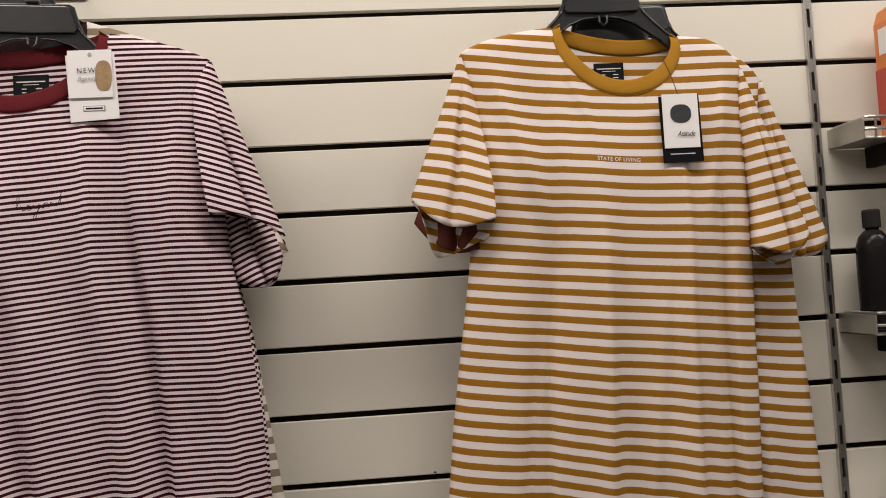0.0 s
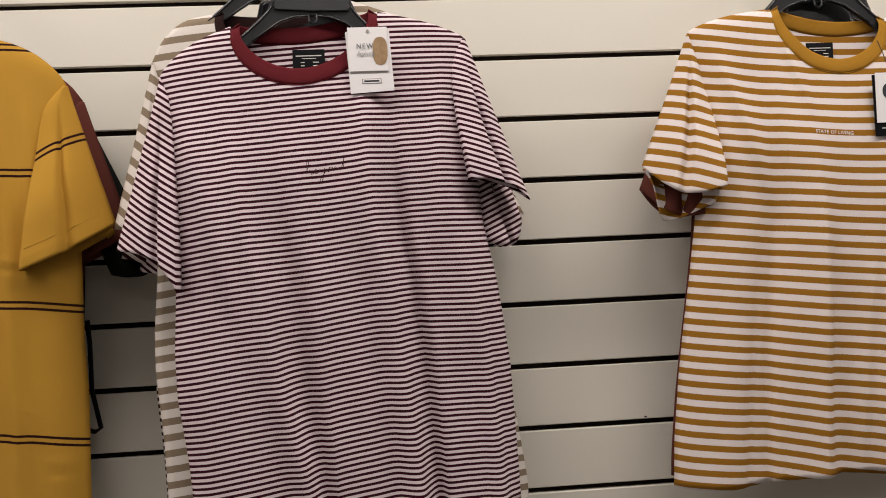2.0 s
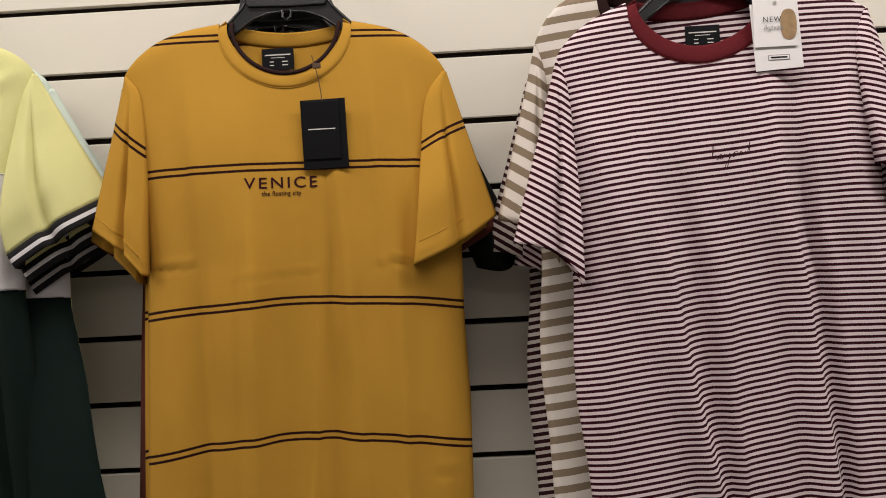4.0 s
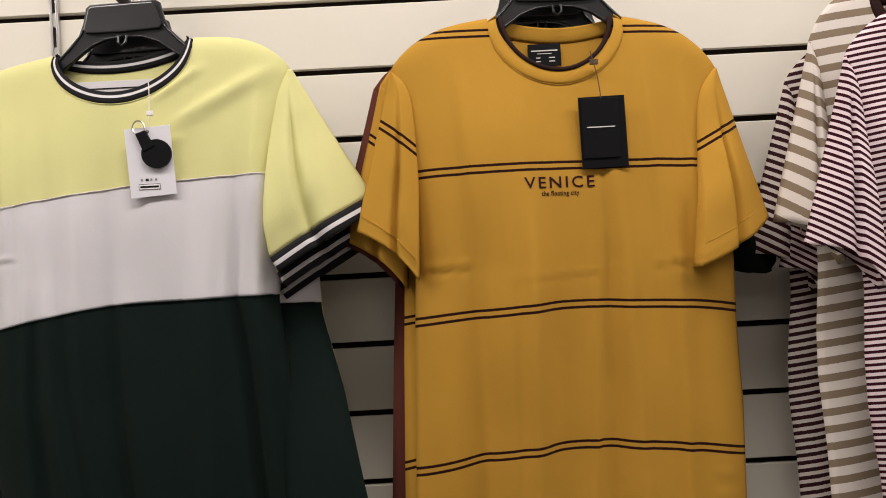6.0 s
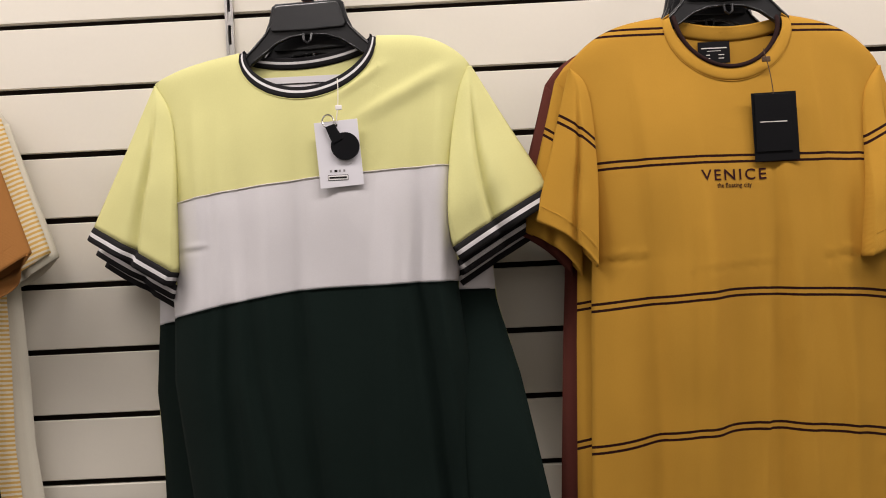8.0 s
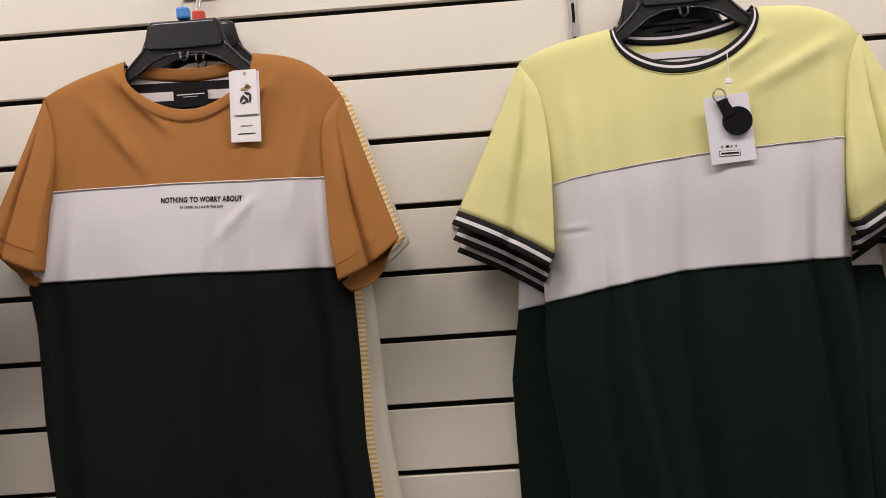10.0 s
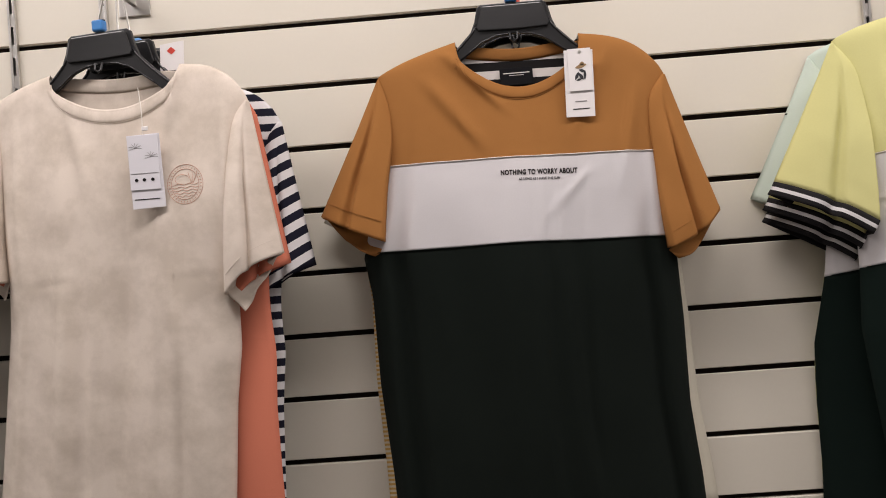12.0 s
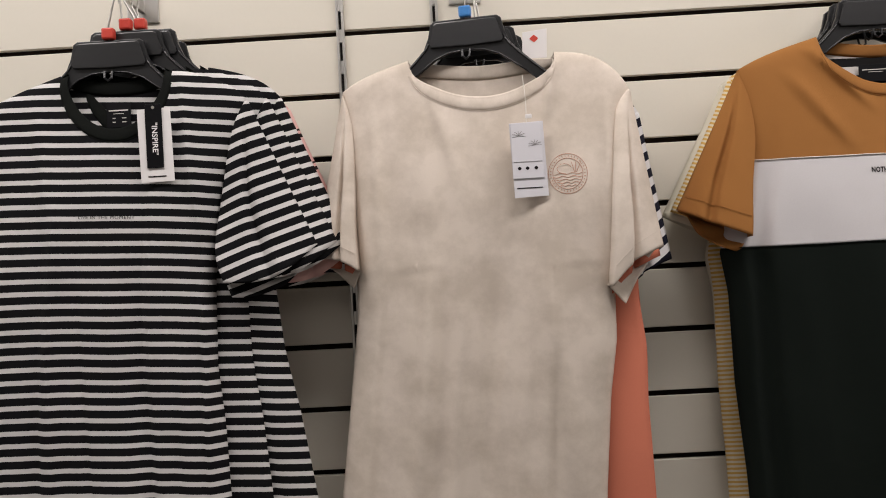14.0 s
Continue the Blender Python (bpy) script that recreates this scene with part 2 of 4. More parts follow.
def slab(outline, y0, y1, bevel=0.0):
    """An outline in x and z, given thickness from y0 (front) to y1."""
    bm = bmesh.new()
    face = bm.faces.new([bm.verts.new((x, y0, z)) for x, z in outline])
    made = bmesh.ops.extrude_face_region(bm, geom=[face])
    bmesh.ops.translate(bm, verts=[v for v in made["geom"] if isinstance(v, bmesh.types.BMVert)], vec=(0, y1 - y0, 0))
    bmesh.ops.recalc_face_normals(bm, faces=bm.faces)
    if bevel:
        bmesh.ops.bevel(bm, geom=[e for e in bm.edges if abs(e.verts[0].co.y - e.verts[1].co.y) < 1e-6], offset=bevel, segments=2, affect="EDGES", profile=0.6)
    return bm


def cloth(rows, uvs, closed=False):
    """A sheet from rows of points, with the cloth's own metres as its UV map."""
    bm = bmesh.new()
    layer = bm.loops.layers.uv.new("cloth")
    made = [[bm.verts.new(p) for p in row] for row in rows]
    for i in range(len(made) - 1):
        n = len(made[i])
        for k in range(n if closed else n - 1):
            m = (k + 1) % n
            try:
                f = bm.faces.new((made[i][k], made[i + 1][k], made[i + 1][m], made[i][m]))
            except ValueError:
                continue
            for loop, (a, b) in zip(f.loops, ((i, k), (i + 1, k), (i + 1, m), (i, m))):
                loop[layer].uv = uvs[a][b]
    return bm


def words(text, height, spacing=1.0, shear=0.0, bold=0.0):
    """Lettering as flat triangles: points in x and z about the middle of the line, and faces."""
    cu = bpy.data.curves.new("lettering", "FONT")
    cu.body, cu.size, cu.align_x, cu.space_character, cu.shear, cu.offset = text, height / 0.7, "CENTER", spacing, shear, bold
    cu.resolution_u = 3
    ob = bpy.data.objects.new("lettering", cu)
    scene.collection.objects.link(ob)
    me = bpy.data.meshes.new_from_object(ob.evaluated_get(bpy.context.evaluated_depsgraph_get()))
    pts = [(v.co.x, v.co.y) for v in me.vertices]
    faces = [tuple(p.vertices) for p in me.polygons]
    bpy.data.objects.remove(ob)
    bpy.data.meshes.remove(me)
    return pts, faces


def lettering(text, x, z, height, surface, spacing=1.0, shear=0.0, turn=0.0, width=None, bold=0.0):
    """Printed words laid on a surface y(x, z), about (x, z)."""
    pts, faces = words(text, height, spacing, shear, bold)
    span = max(p[0] for p in pts) - min(p[0] for p in pts)
    k = width / span if width else 1.0
    c, s = math.cos(turn), math.sin(turn)
    bm = bmesh.new()
    made = []
    for a, b in pts:
        px, pz = x + k * a * c - b * s, z + k * a * s + b * c
        made.append(bm.verts.new((px, surface(px, pz) - 0.0015, pz)))
    for f in faces:
        if len(set(f)) > 2:
            bm.faces.new([made[i] for i in f])
    return bm


def blob(x, z, rx, rz, y, power=2.0, sides=24, turn=0.0, depth=0.0004):
    pts = []
    for k in range(sides):
        a = 2 * math.pi * k / sides
        c, s = math.cos(a), math.sin(a)
        px, pz = rx * math.copysign(abs(c) ** (2 / power), c), rz * math.copysign(abs(s) ** (2 / power), s)
        pts.append((x + px * math.cos(turn) - pz * math.sin(turn), z + px * math.sin(turn) + pz * math.cos(turn)))
    return slab(pts, y - depth, y)

# ---- the setting: slatted wall, floor, ceiling, closing walls ----
PITCH, GROOVE, GROOVE_Z = 0.1016, 0.0085, 1.2817
X0, X1, Y_BACK = -7.0, 3.2, -4.6


def setting(name, bm, material, label, category):
    me = bpy.data.meshes.new(name)
    bm.to_mesh(me)
    bm.free()
    me.materials.append(MAT[material])
    ob = new(name, me)
    ORIGIN[ob.name] = Vector((0, 0, 0))
    return tagged(ob, label, category, "", "structure")


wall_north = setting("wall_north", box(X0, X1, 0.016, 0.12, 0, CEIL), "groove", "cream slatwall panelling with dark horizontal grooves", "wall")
setting("floor", box(X0, X1, Y_BACK, 0.12, -0.1, 0), "floor", "grey vinyl shop floor under the clothing wall", "floor")
setting("ceiling", box(X0, X1, Y_BACK, 0.12, CEIL, CEIL + 0.1), "ceiling", "white tiled shop ceiling over the aisle", "ceiling")
setting("wall_south", box(X0, X1, Y_BACK - 0.1, Y_BACK, 0, CEIL), "wall", "plain painted wall across the aisle", "wall")
setting("wall_west", box(X0 - 0.1, X0, Y_BACK, 0.12, 0, CEIL), "wall", "plain painted end wall of the shop", "wall")
setting("wall_east", box(X1, X1 + 0.1, Y_BACK, 0.12, 0, CEIL), "wall", "plain painted end wall of the shop", "wall")

for x, y in LAMPS:
    light = thing("ceiling_light", x, y, CEIL, "white rectangular ceiling light panel in a metal frame", "light", "ceiling lights")
    fr = bmesh.new()
    for a, b, c, d in ((-0.6, 0.6, -0.19, -0.15), (-0.6, 0.6, 0.15, 0.19), (-0.6, -0.56, -0.15, 0.15), (0.56, 0.6, -0.15, 0.15)):
        box(x + a, x + b, y + c, y + d, CEIL - 0.03, CEIL, 0, fr)
    part("frame", fr, "zinc", light)
    part("diffuser", box(x - 0.56, x + 0.56, y - 0.15, y + 0.15, CEIL - 0.012, CEIL - 0.004), "card", light)

# ---- the shirts ----
def ease(a, b, x):
    t = min(max((x - a) / (b - a), 0.0), 1.0)
    return t * t * (3 - 2 * t)


def along(points, s):
    """A point a share s of the way down a chain of points, rounded a little at its bends."""
    n = len(points) - 1
    t = min(max(s, 0.0), 1.0) * n
    i = min(int(t), n - 1)
    f = t - i
    p = [Vector(points[max(0, min(n, i + k))]) for k in (-1, 0, 1, 2)]
    return 0.5 * (2 * p[1] + (p[2] - p[0]) * f + (2 * p[0] - 5 * p[1] + 4 * p[2] - p[3]) * f * f + (3 * p[1] - p[0] - 3 * p[2] + p[3]) * f ** 3)


class Shirt:
    """A T-shirt on a hanger. Outline marks are (x, z) in metres: neck ends nl and nr and the lowest point of the neckline nb; shoulder tips
    sl and sr; sides down to the hem; each sleeve as (seam marks, cuff at the outside, middle of the cuff, cuff at the inside)."""

    def __init__(self, mid, nl, nr, nb, sl, sr, left, right, hem, sleeve_l, sleeve_r, slant=0.0, bow=0.0, sag=0.0, folds=(), seed=0, deep=0.03, drop=0.030, creases=(), pulls=(), yaw=0.0, bulge=(0.008, 0.008), yaw_low=None, tilt=0.0):
        self.yaw, self.bulge, self.tilt = yaw, bulge, tilt
        self.yaw_low = yaw if yaw_low is None else yaw_low
        self.creases, self.pulls = creases, pulls
        self.mid, self.nl, self.nr, self.nb, self.sl, self.sr = mid, nl, nr, nb, sl, sr
        self.left, self.right, self.hem = [sl, *left], [sr, *right], hem
        self.sleeves, self.slant, self.bow, self.sag, self.deep, self.drop = (sleeve_l, sleeve_r), slant, bow, sag, deep, drop
        self.cx = (nl[0] + nr[0]) / 2
        rnd = random.Random(seed)
        self.folds = list(folds) + [(rnd.uniform(0.08, 0.92), rnd.uniform(-0.1, 0.1), rnd.uniform(0.02, 0.05), rnd.uniform(-0.005, 0.006)) for _ in range(7)]
        self.off = Vector((seed * 3.7, seed * 1.3, 0))

    def moved(self, dx=0.0, dz=0.0, back=0.03, wide=1.0, flare_l=0.0, flare_r=0.0, seed=50, hem=0.0, arm_l=None, arm_r=None, yaw=None, yaw_low=None, bulge=None):
        """A like shirt hanging behind this one."""
        def put(p, flare=0.0):
            down = max(0.0, 1.88 - p[1])
            return (self.cx + (p[0] - self.cx) * wide + dx + flare * down / 0.6, p[1] + dz)

        def arm(s):
            return ([put(p) for p in s[0]], *(put((q[0], q[1])) for q in s[1:]))
        return Shirt(self.mid + back, put(self.nl), put(self.nr), put(self.nb), put(self.sl), put(self.sr), [put(p, -flare_l) for p in self.left[1:]], [put(p, flare_r) for p in self.right[1:]],
                     self.hem + dz + hem, arm_l or arm(self.sleeves[0]), arm_r or arm(self.sleeves[1]), self.slant, self.bow, self.sag, (), seed, 0.013, self.drop,
                     yaw=self.yaw if yaw is None else yaw, bulge=bulge or self.bulge, yaw_low=yaw_low, tilt=self.tilt)

    def lie(self, x, z=1.9):
        """The depth at which the shirt hangs over x: most are turned a little on their hooks, some more towards the hem."""
        return self.mid - (self.yaw + (self.yaw_low - self.yaw) * ease(0.28, 0.6, 1.9 - z)) * (x - self.cx)

    def edge(self, side, z):
        pts = self.left if side < 0 else self.right
        return float(np.interp(-z, [-p[1] for p in pts], [p[0] for p in pts]))

    def line(self, x):
        """The height of the shoulder line over x, carried straight across the neck."""
        (x0, z0), (x1, z1), (x2, z2), (x3, z3) = self.sl, self.nl, self.nr, self.sr
        z = float(np.interp(x, [x0, x1, x2, x3], [z0, z1, z2, z3]))
        for (a, b), tall in zip(((x0, x1), (x3, x2)), self.bulge):
            f = (x - a) / (b - a)
            if 0 < f < 1:
                z += tall * math.sin(math.pi * f ** 0.72)
        return z

    def neck(self, x, back=False):
        half = (self.nr[0] - self.nl[0]) / 2
        c = (x - self.cx) / half
        if abs(c) >= 1:
            return 0.0
        low = self.drop if back else self.line(self.nb[0]) - self.nb[1]
        return low * (1 - c * c) ** (0.55 if back else 0.5)

    def top(self, x, back=False):
        return self.line(x) - self.neck(x, back)

    def front(self, x, z):
        """Where the front of the body lies, in y."""
        a, b = self.edge(-1, z), self.edge(1, z)
        u = min(max((x - a) / (b - a), 0.0), 1.0)
        h = max(0.0, self.line(x) - z)
        round_ = max(0.0, 1 - abs(2 * u - 1) ** 9)
        lie = self.deep * round_ * (0.32 * (1 - math.exp(-h / 0.010)) + 0.68 * ease(-0.02, 0.24, h))
        v = h / 0.7
        side = ease(0.0, 0.07, min(u, 1 - u))
        # the cloth falls from the chest into long folds, sharp on one flank
        for u0, lean, wide, tall in self.folds:
            d = (u - u0 - lean * v) / wide
            lie += 1.45 * tall * math.exp(-d * d if d < 0 else -4.0 * d * d) * ease(0.05, 0.6, v) * side
        p = Vector((x * 3.0, z * 1.6, 0)) + self.off
        q = Vector((x * 15.0, z * 3.2, 7)) + self.off
        lie += (0.006 * noise.noise(p) + 0.0042 * noise.noise(q) + 0.0055 * (0.3 - abs(noise.noise(q * 0.6))) + 0.0016 * noise.noise(p * 6.3)) * ease(0.0, 0.16, h) * side
        for xa, za, xb, zb, wide, tall in self.pulls:
            dx, dz = xb - xa, zb - za
            f = ((x - xa) * dx + (z - za) * dz) / (dx * dx + dz * dz)
            if -0.15 < f < 1.15:
                d = ((x - xa) * dz - (z - za) * dx) / math.hypot(dx, dz) / wide
                lie += tall * math.exp(-d * d if d < 0 else -3 * d * d) * ease(-0.15, 0.25, f) * (1 - ease(0.5, 1.15, f)) * ease(0.0, 0.02, h)
        for cx, cz, half, tall in self.creases:
            if abs(x - cx) < half:
                e = (z - cz - 0.04 * (x - cx)) / 0.0042
                lie += tall * e * math.exp(-e * e) * (1 - ((x - cx) / half) ** 2)
        return self.lie(x, z) - lie

    def behind(self, x, z):
        a, b = self.edge(-1, z), self.edge(1, z)
        u = min(max((x - a) / (b - a), 0.0), 1.0)
        h = max(0.0, self.line(x) - z)
        return self.lie(x, z) + 0.013 * max(0.0, 1 - abs(2 * u - 1) ** 4) * (1 - math.exp(-h / 0.010))

    def rise(self, x, z):
        """Height on the cloth at a place: rows of the knit slope and sag as the shirt hangs."""
        d = x - self.cx
        low = max(0.0, 1.80 - z)
        wave = 0.004 * noise.noise(Vector((x * 7.0, z * 2.0, 5)) + self.off) * min(1.0, low / 0.2)
        return z - (self.slant + self.tilt * low) * d - (self.bow + self.sag * low) * d * d - wave

    def row_at(self, x, cloth_z):
        z = cloth_z
        for _ in range(6):
            z += cloth_z - self.rise(x, z)
        return z

    def body(self, high=None, low=None, back=False, nx=84, nz=110):
        """The front or back between two rows of the cloth (None: neckline and hem)."""
        (x0, _), (x1, _), (x2, _), (x3, _) = self.sl, self.nl, self.nr, self.sr
        k = nx // 4
        marks = [x0 + (x1 - x0) * i / k for i in range(k)] + [self.cx - (x2 - x1) / 2 * math.cos(math.pi * i / (nx - 2 * k)) for i in range(nx - 2 * k)] + [x2 + (x3 - x2) * i / k for i in range(k + 1)]
        rows, uvs = [], []
        for j in range(nz + 1):
            row, uv = [], []
            for xt in marks:
                u = (xt - x0) / (x3 - x0)
                hi = self.top(xt, back)
                lo = self.hem + 0.008 * math.sin(7 * u + self.off.x)
                if high is not None:
                    hi = min(hi, self.row_at(xt, high))
                if low is not None:
                    lo = self.row_at(xt, low)
                f = j / nz
                f = f * (0.55 + 0.45 * f) if high is None else f
                z = hi + (lo - hi) * f
                x = self.edge(-1, z) * (1 - u) + self.edge(1, z) * u
                row.append((x, self.behind(x, z) if back else self.front(x, z), z))
                uv.append((x, self.rise(x, z)))
            rows.append(row)
            uvs.append(uv)
        return cloth(rows, uvs)

    def sleeve(self, side, tip=0.0, ns=34, na=36, shift=0.0):
        """A short sleeve as a flattened tube from the shoulder tip to the cuff, open at the cuff. tip: length left to a cuff band."""
        seam, out, mid, inn = self.sleeves[0 if side < 0 else 1]
        apex = self.sl if side < 0 else self.sr
        bulge = (out[0] - apex[0]) * -0.01
        outer = [apex, ((apex[0] * 0.6 + out[0] * 0.4) + bulge, apex[1] * 0.6 + out[1] * 0.4), out]
        inner = [apex, *seam, inn]
        o, i_ = Vector(out), Vector(inn)
        across = (i_ - o).normalized()
        up = Vector((-across.y, across.x))
        if up.y < 0:
            up = -up
        middle = Vector(mid)
        dip = (middle - (o + i_) / 2).dot(up)
        crease = 0.42 + 0.16 * noise.noise(Vector((side * 3.1, 0.5, 0)) + self.off)
        rows, uvs = [], []
        stop = 1.0 - tip
        for j in range(ns + 1):
            s = 0.03 + (stop - 0.03) * j / ns
            a0, a1 = along(outer, s), along(inner, s)
            at_seam = self.front(a1.x, a1.y) - 0.0022 - 0.026 * ease(0.3, 1.0, s)
            mid = self.lie(0.5 * (a0.x + a1.x))
            row, uv = [], []
            for k in range(2 * na):
                front = k < na
                a = k / na if front else 2 - k / na
                p = a0.lerp(a1, a) + up * dip * math.sin(math.pi * a) * s ** 3
                open_ = ease(0.0, 0.5, s)
                if front:
                    y = mid + (at_seam - mid) * a ** 0.7 - (0.003 + 0.009 * open_) * math.sin(math.pi * a)
                    q = Vector((p.x * 13, p.y * 9, 3)) + self.off
                    e = (a - crease - 0.12 * s) / 0.085
                    y += 0.013 * math.exp(-e * e if e < 0 else -9 * e * e) * ease(0.15, 0.7, s)
                    y -= (0.005 * noise.noise(q) + 0.004 * (0.3 - abs(noise.noise(q * 1.7)))) * math.sin(math.pi * a) * open_
                else:
                    y = mid + (0.004 + 0.010 * open_) * math.sin(math.pi * a) + (at_seam - mid) * a * (1 - 0.75 * open_)
                row.append((p.x, y, p.y))
                uv.append((p.dot(across), (p - o).dot(up) + shift))
            rows.append(row)
            uvs.append(uv)
        self.cuff_ring = rows[-1]
        self.axes = across, up, o
        self.hem_row = [(x, y - 0.0016, z) for x, y, z in rows[int(ns * 0.90)][1 : na - 1]]
        return cloth(rows, uvs, True)

    def band(self, side, wide=0.024):
        """A ribbed band that carries the sleeve's open end on."""
        seam, out, mid, inn = self.sleeves[0 if side < 0 else 1]
        o, i_ = Vector(out), Vector(inn)
        across = (i_ - o).normalized()
        up = Vector((-across.y, across.x))
        if up.y < 0:
            up = -up
        rows, uvs = [], []
        for j in range(7):
            f = j / 6
            puff = 0.0018 * math.sin(math.pi * f)
            rows.append([(x - up.x * wide * f * 0.9, y - puff, z - up.y * wide * f * 0.9) for x, y, z in self.cuff_ring])
            uvs.append([(k * 0.006, 0.02 * f) for k in range(len(self.cuff_ring))])
        return cloth(rows, uvs, True)

    def flap(self, drop, n=9):
        """The back layer of the sleeve last built, which hangs out below its front layer."""
        across, up, o = self.axes
        half = self.cuff_ring[len(self.cuff_ring) // 2:]
        rows, uvs = [], []
        for j in range(n + 1):
            f = j / n
            row, uv = [], []
            for k, (x, y, z) in enumerate(half):
                a = 1 - k / (len(half) - 1)
                reach = drop * ease(0.02, 0.45, a) * (1 + 0.22 * math.sin(5.2 * a + self.cx)) * (f - 0.12)
                p = Vector((x, z)) - up * reach + across * 0.35 * reach * (0.6 - a)
                wave = 0.006 * math.sin(9 * a + 4 * f + self.cx * 7) * f
                row.append((p.x, y - 0.0012 + wave - 0.004 * f, p.y))
                uv.append((p.dot(across), (p - o).dot(up) + 0.006))
            rows.append(row)
            uvs.append(uv)
        return cloth(rows, uvs)

    def collar(self, back=False, wide=0.019, n=52, stand=0.25):
        """Half of the neck rib, from one shoulder round to the other. stand: how far it stands up beside the throat."""
        half = (self.nr[0] - self.nl[0]) / 2
        rows, uvs = [], []
        for j in range(9):
            f = -0.14 + 1.14 * j / 8
            row, uv = [], []
            for k in range(n + 1):
                a = math.pi * k / n
                x = self.cx + half * math.cos(a)
                z = self.top(x, back)
                y = (self.behind if back else self.front)(x, z)
                # the rib rises from the seam towards the throat
                c2 = math.cos(a) ** 2
                slope = Vector((-(0.95 - 0.8 * stand) * math.cos(a), math.sin(a) + 0.12 + stand * c2))
                slope.normalize()
                z -= 0.95 * stand * wide * c2 * c2
                reach = wide * (1 - 0.9 * stand * c2 ** 4)
                lean = 0.0022 * f if not back else -0.003 * f
                row.append((x + slope.x * reach * f, y + (0.0014 if f < 0 else 0) - 0.0010 * math.sin(math.pi * min(1, max(0, 0.15 + f))) + lean - 0.0016, z + slope.y * reach * f))
                uv.append((a * half * 1.3, 0.02 * f))
            rows.append(row)
            uvs.append(uv)
        return cloth(rows, uvs)


def thicken(ob, by=0.0014):
    mod = ob.modifiers.new("cloth_thickness", "SOLIDIFY")
    mod.thickness, mod.offset = by, -1.0
    return ob


def dress(shape, label, cloth_name, rib, group="", sleeve=None, panels=None, cuff=None, inside=None, fine=True, collar_wide=0.019, sleeve_shift=0.0, edge=None, flaps=(0.0, 0.0), stand=0.3):
    """Builds a shirt's parts. panels: [(row of the cloth, material below it)]. Returns the thing."""
    x, z = shape.cx, shape.line(shape.cx)
    top = thing("t_shirt", x, shape.mid, z, label, "t-shirt", group)
    nx, nz = (84, 110) if fine else (40, 46)
    rows = [(None, cloth_name), *(panels or [])]
    for n, (high, mat) in enumerate(rows):
        low = rows[n + 1][0] if n + 1 < len(rows) else None
        name = "front" if not panels else ("yoke", "chest_panel", "lower_panel")[n]
        thicken(part(name, shape.body(high, low, False, nx, nz if n in (0, len(rows) - 1) else 40), mat, top, "", True))
        if n:
            pts = []
            for k in range(121):
                u = k / 120
                xx = shape.sl[0] + (shape.sr[0] - shape.sl[0]) * u
                zz = shape.row_at(xx, high)
                xx = shape.edge(-1, zz) * (1 - u) + shape.edge(1, zz) * u
                pts.append((xx, shape.front(xx, zz) - 0.0012, zz))
            part("seam", rod(pts[2:-2], 0.0008, 5), "thread" if n == 1 else mat, top)
    part("back", shape.body(None, None, True, nx, nz // 2), inside or cloth_name, top, "", True)
    arm = sleeve or cloth_name
    for side in (-1, 1):
        ob = part("sleeve", shape.sleeve(side, 0.09 if cuff else 0.0, *((34, 36) if fine else (18, 18)), sleeve_shift), arm, top, "", True)
        thicken(ob)
        drop = flaps[0 if side < 0 else 1]
        if drop:
            thicken(part("sleeve_flap", shape.flap(drop), arm, ob, "back layer of the sleeve hanging below the hem", True))
        if not cuff and fine and cloth_name in ("f_cloth", "e_brown", "c_cloth"):
            part("hem_stitch", rod(shape.hem_row, 0.0005, 4), arm, ob)
        if cuff:
            thicken(part("cuff", shape.band(side), cuff, ob, "black rib cuff with a white stripe", True))
    thicken(part("collar", shape.collar(False, collar_wide, 52, stand), rib, top, "", True))
    thicken(part("collar", shape.collar(True, collar_wide, 52, stand), rib, top, "", True))
    if fine:
        half, pts = (shape.nr[0] - shape.nl[0]) / 2, []
        for k in range(2, 59):
            a = math.pi * k / 60
            xx = shape.cx + (half + 0.0012) * math.cos(a)
            zz = shape.top(min(max(xx, shape.nl[0] + 0.001), shape.nr[0] - 0.001)) - 0.0026 - 0.95 * stand * collar_wide * math.cos(a) ** 4
            pts.append((xx, shape.front(xx, zz) - 0.0008, zz))
        part("neck_seam", rod(pts, 0.0005, 4), cloth_name if panels or edge else rib, top)
    if edge:
        pts = []
        half = (shape.nr[0] - shape.nl[0]) / 2
        for k in range(49):
            a = math.pi * k / 48
            xx = shape.cx + (half - collar_wide * 0.95) * math.cos(a)
            x1 = shape.cx + half * math.cos(a)
            zz = shape.top(x1) + collar_wide * math.sin(a) * 0.98
            pts.append((xx, shape.front(x1, shape.top(x1)) + 0.001, zz))
        part("collar_edge", rod(pts, 0.0032, 6), edge, top, "dark neck edge", True)
    return top


def neck_label(shape, top, x, z, w=0.044, h=0.028):
    z += 0.008
    y = shape.behind(x, z) - 0.004
    ob = part("neck_label", box(x - w / 2, x + w / 2, y - 0.0008, y, z - h / 2, z + h / 2, 0.0003), "label", top, "black woven neck label")
    bars = bmesh.new()
    box(x - w * 0.4, x + w * 0.4, y - 0.0013, y - 0.0009, z + h * 0.17, z + h * 0.22, 0, bars)
    box(x - w * 0.22, x + w * 0.22, y - 0.0013, y - 0.0009, z + h * 0.05, z + h * 0.075, 0, bars)
    if h > 0.027:
        for side in (-1, 1):
            for k in range(2):
                cx0 = x + side * w * 0.22
                box(cx0 - w * 0.09 * (1 if side > 0 else 0.4), cx0 + w * 0.09, y - 0.0013, y - 0.0009, z - h * (0.14 + 0.16 * k), z - h * (0.10 + 0.16 * k), 0, bars)
    part("print_bars", bars, "pale_ink", ob, "pale printed bars")


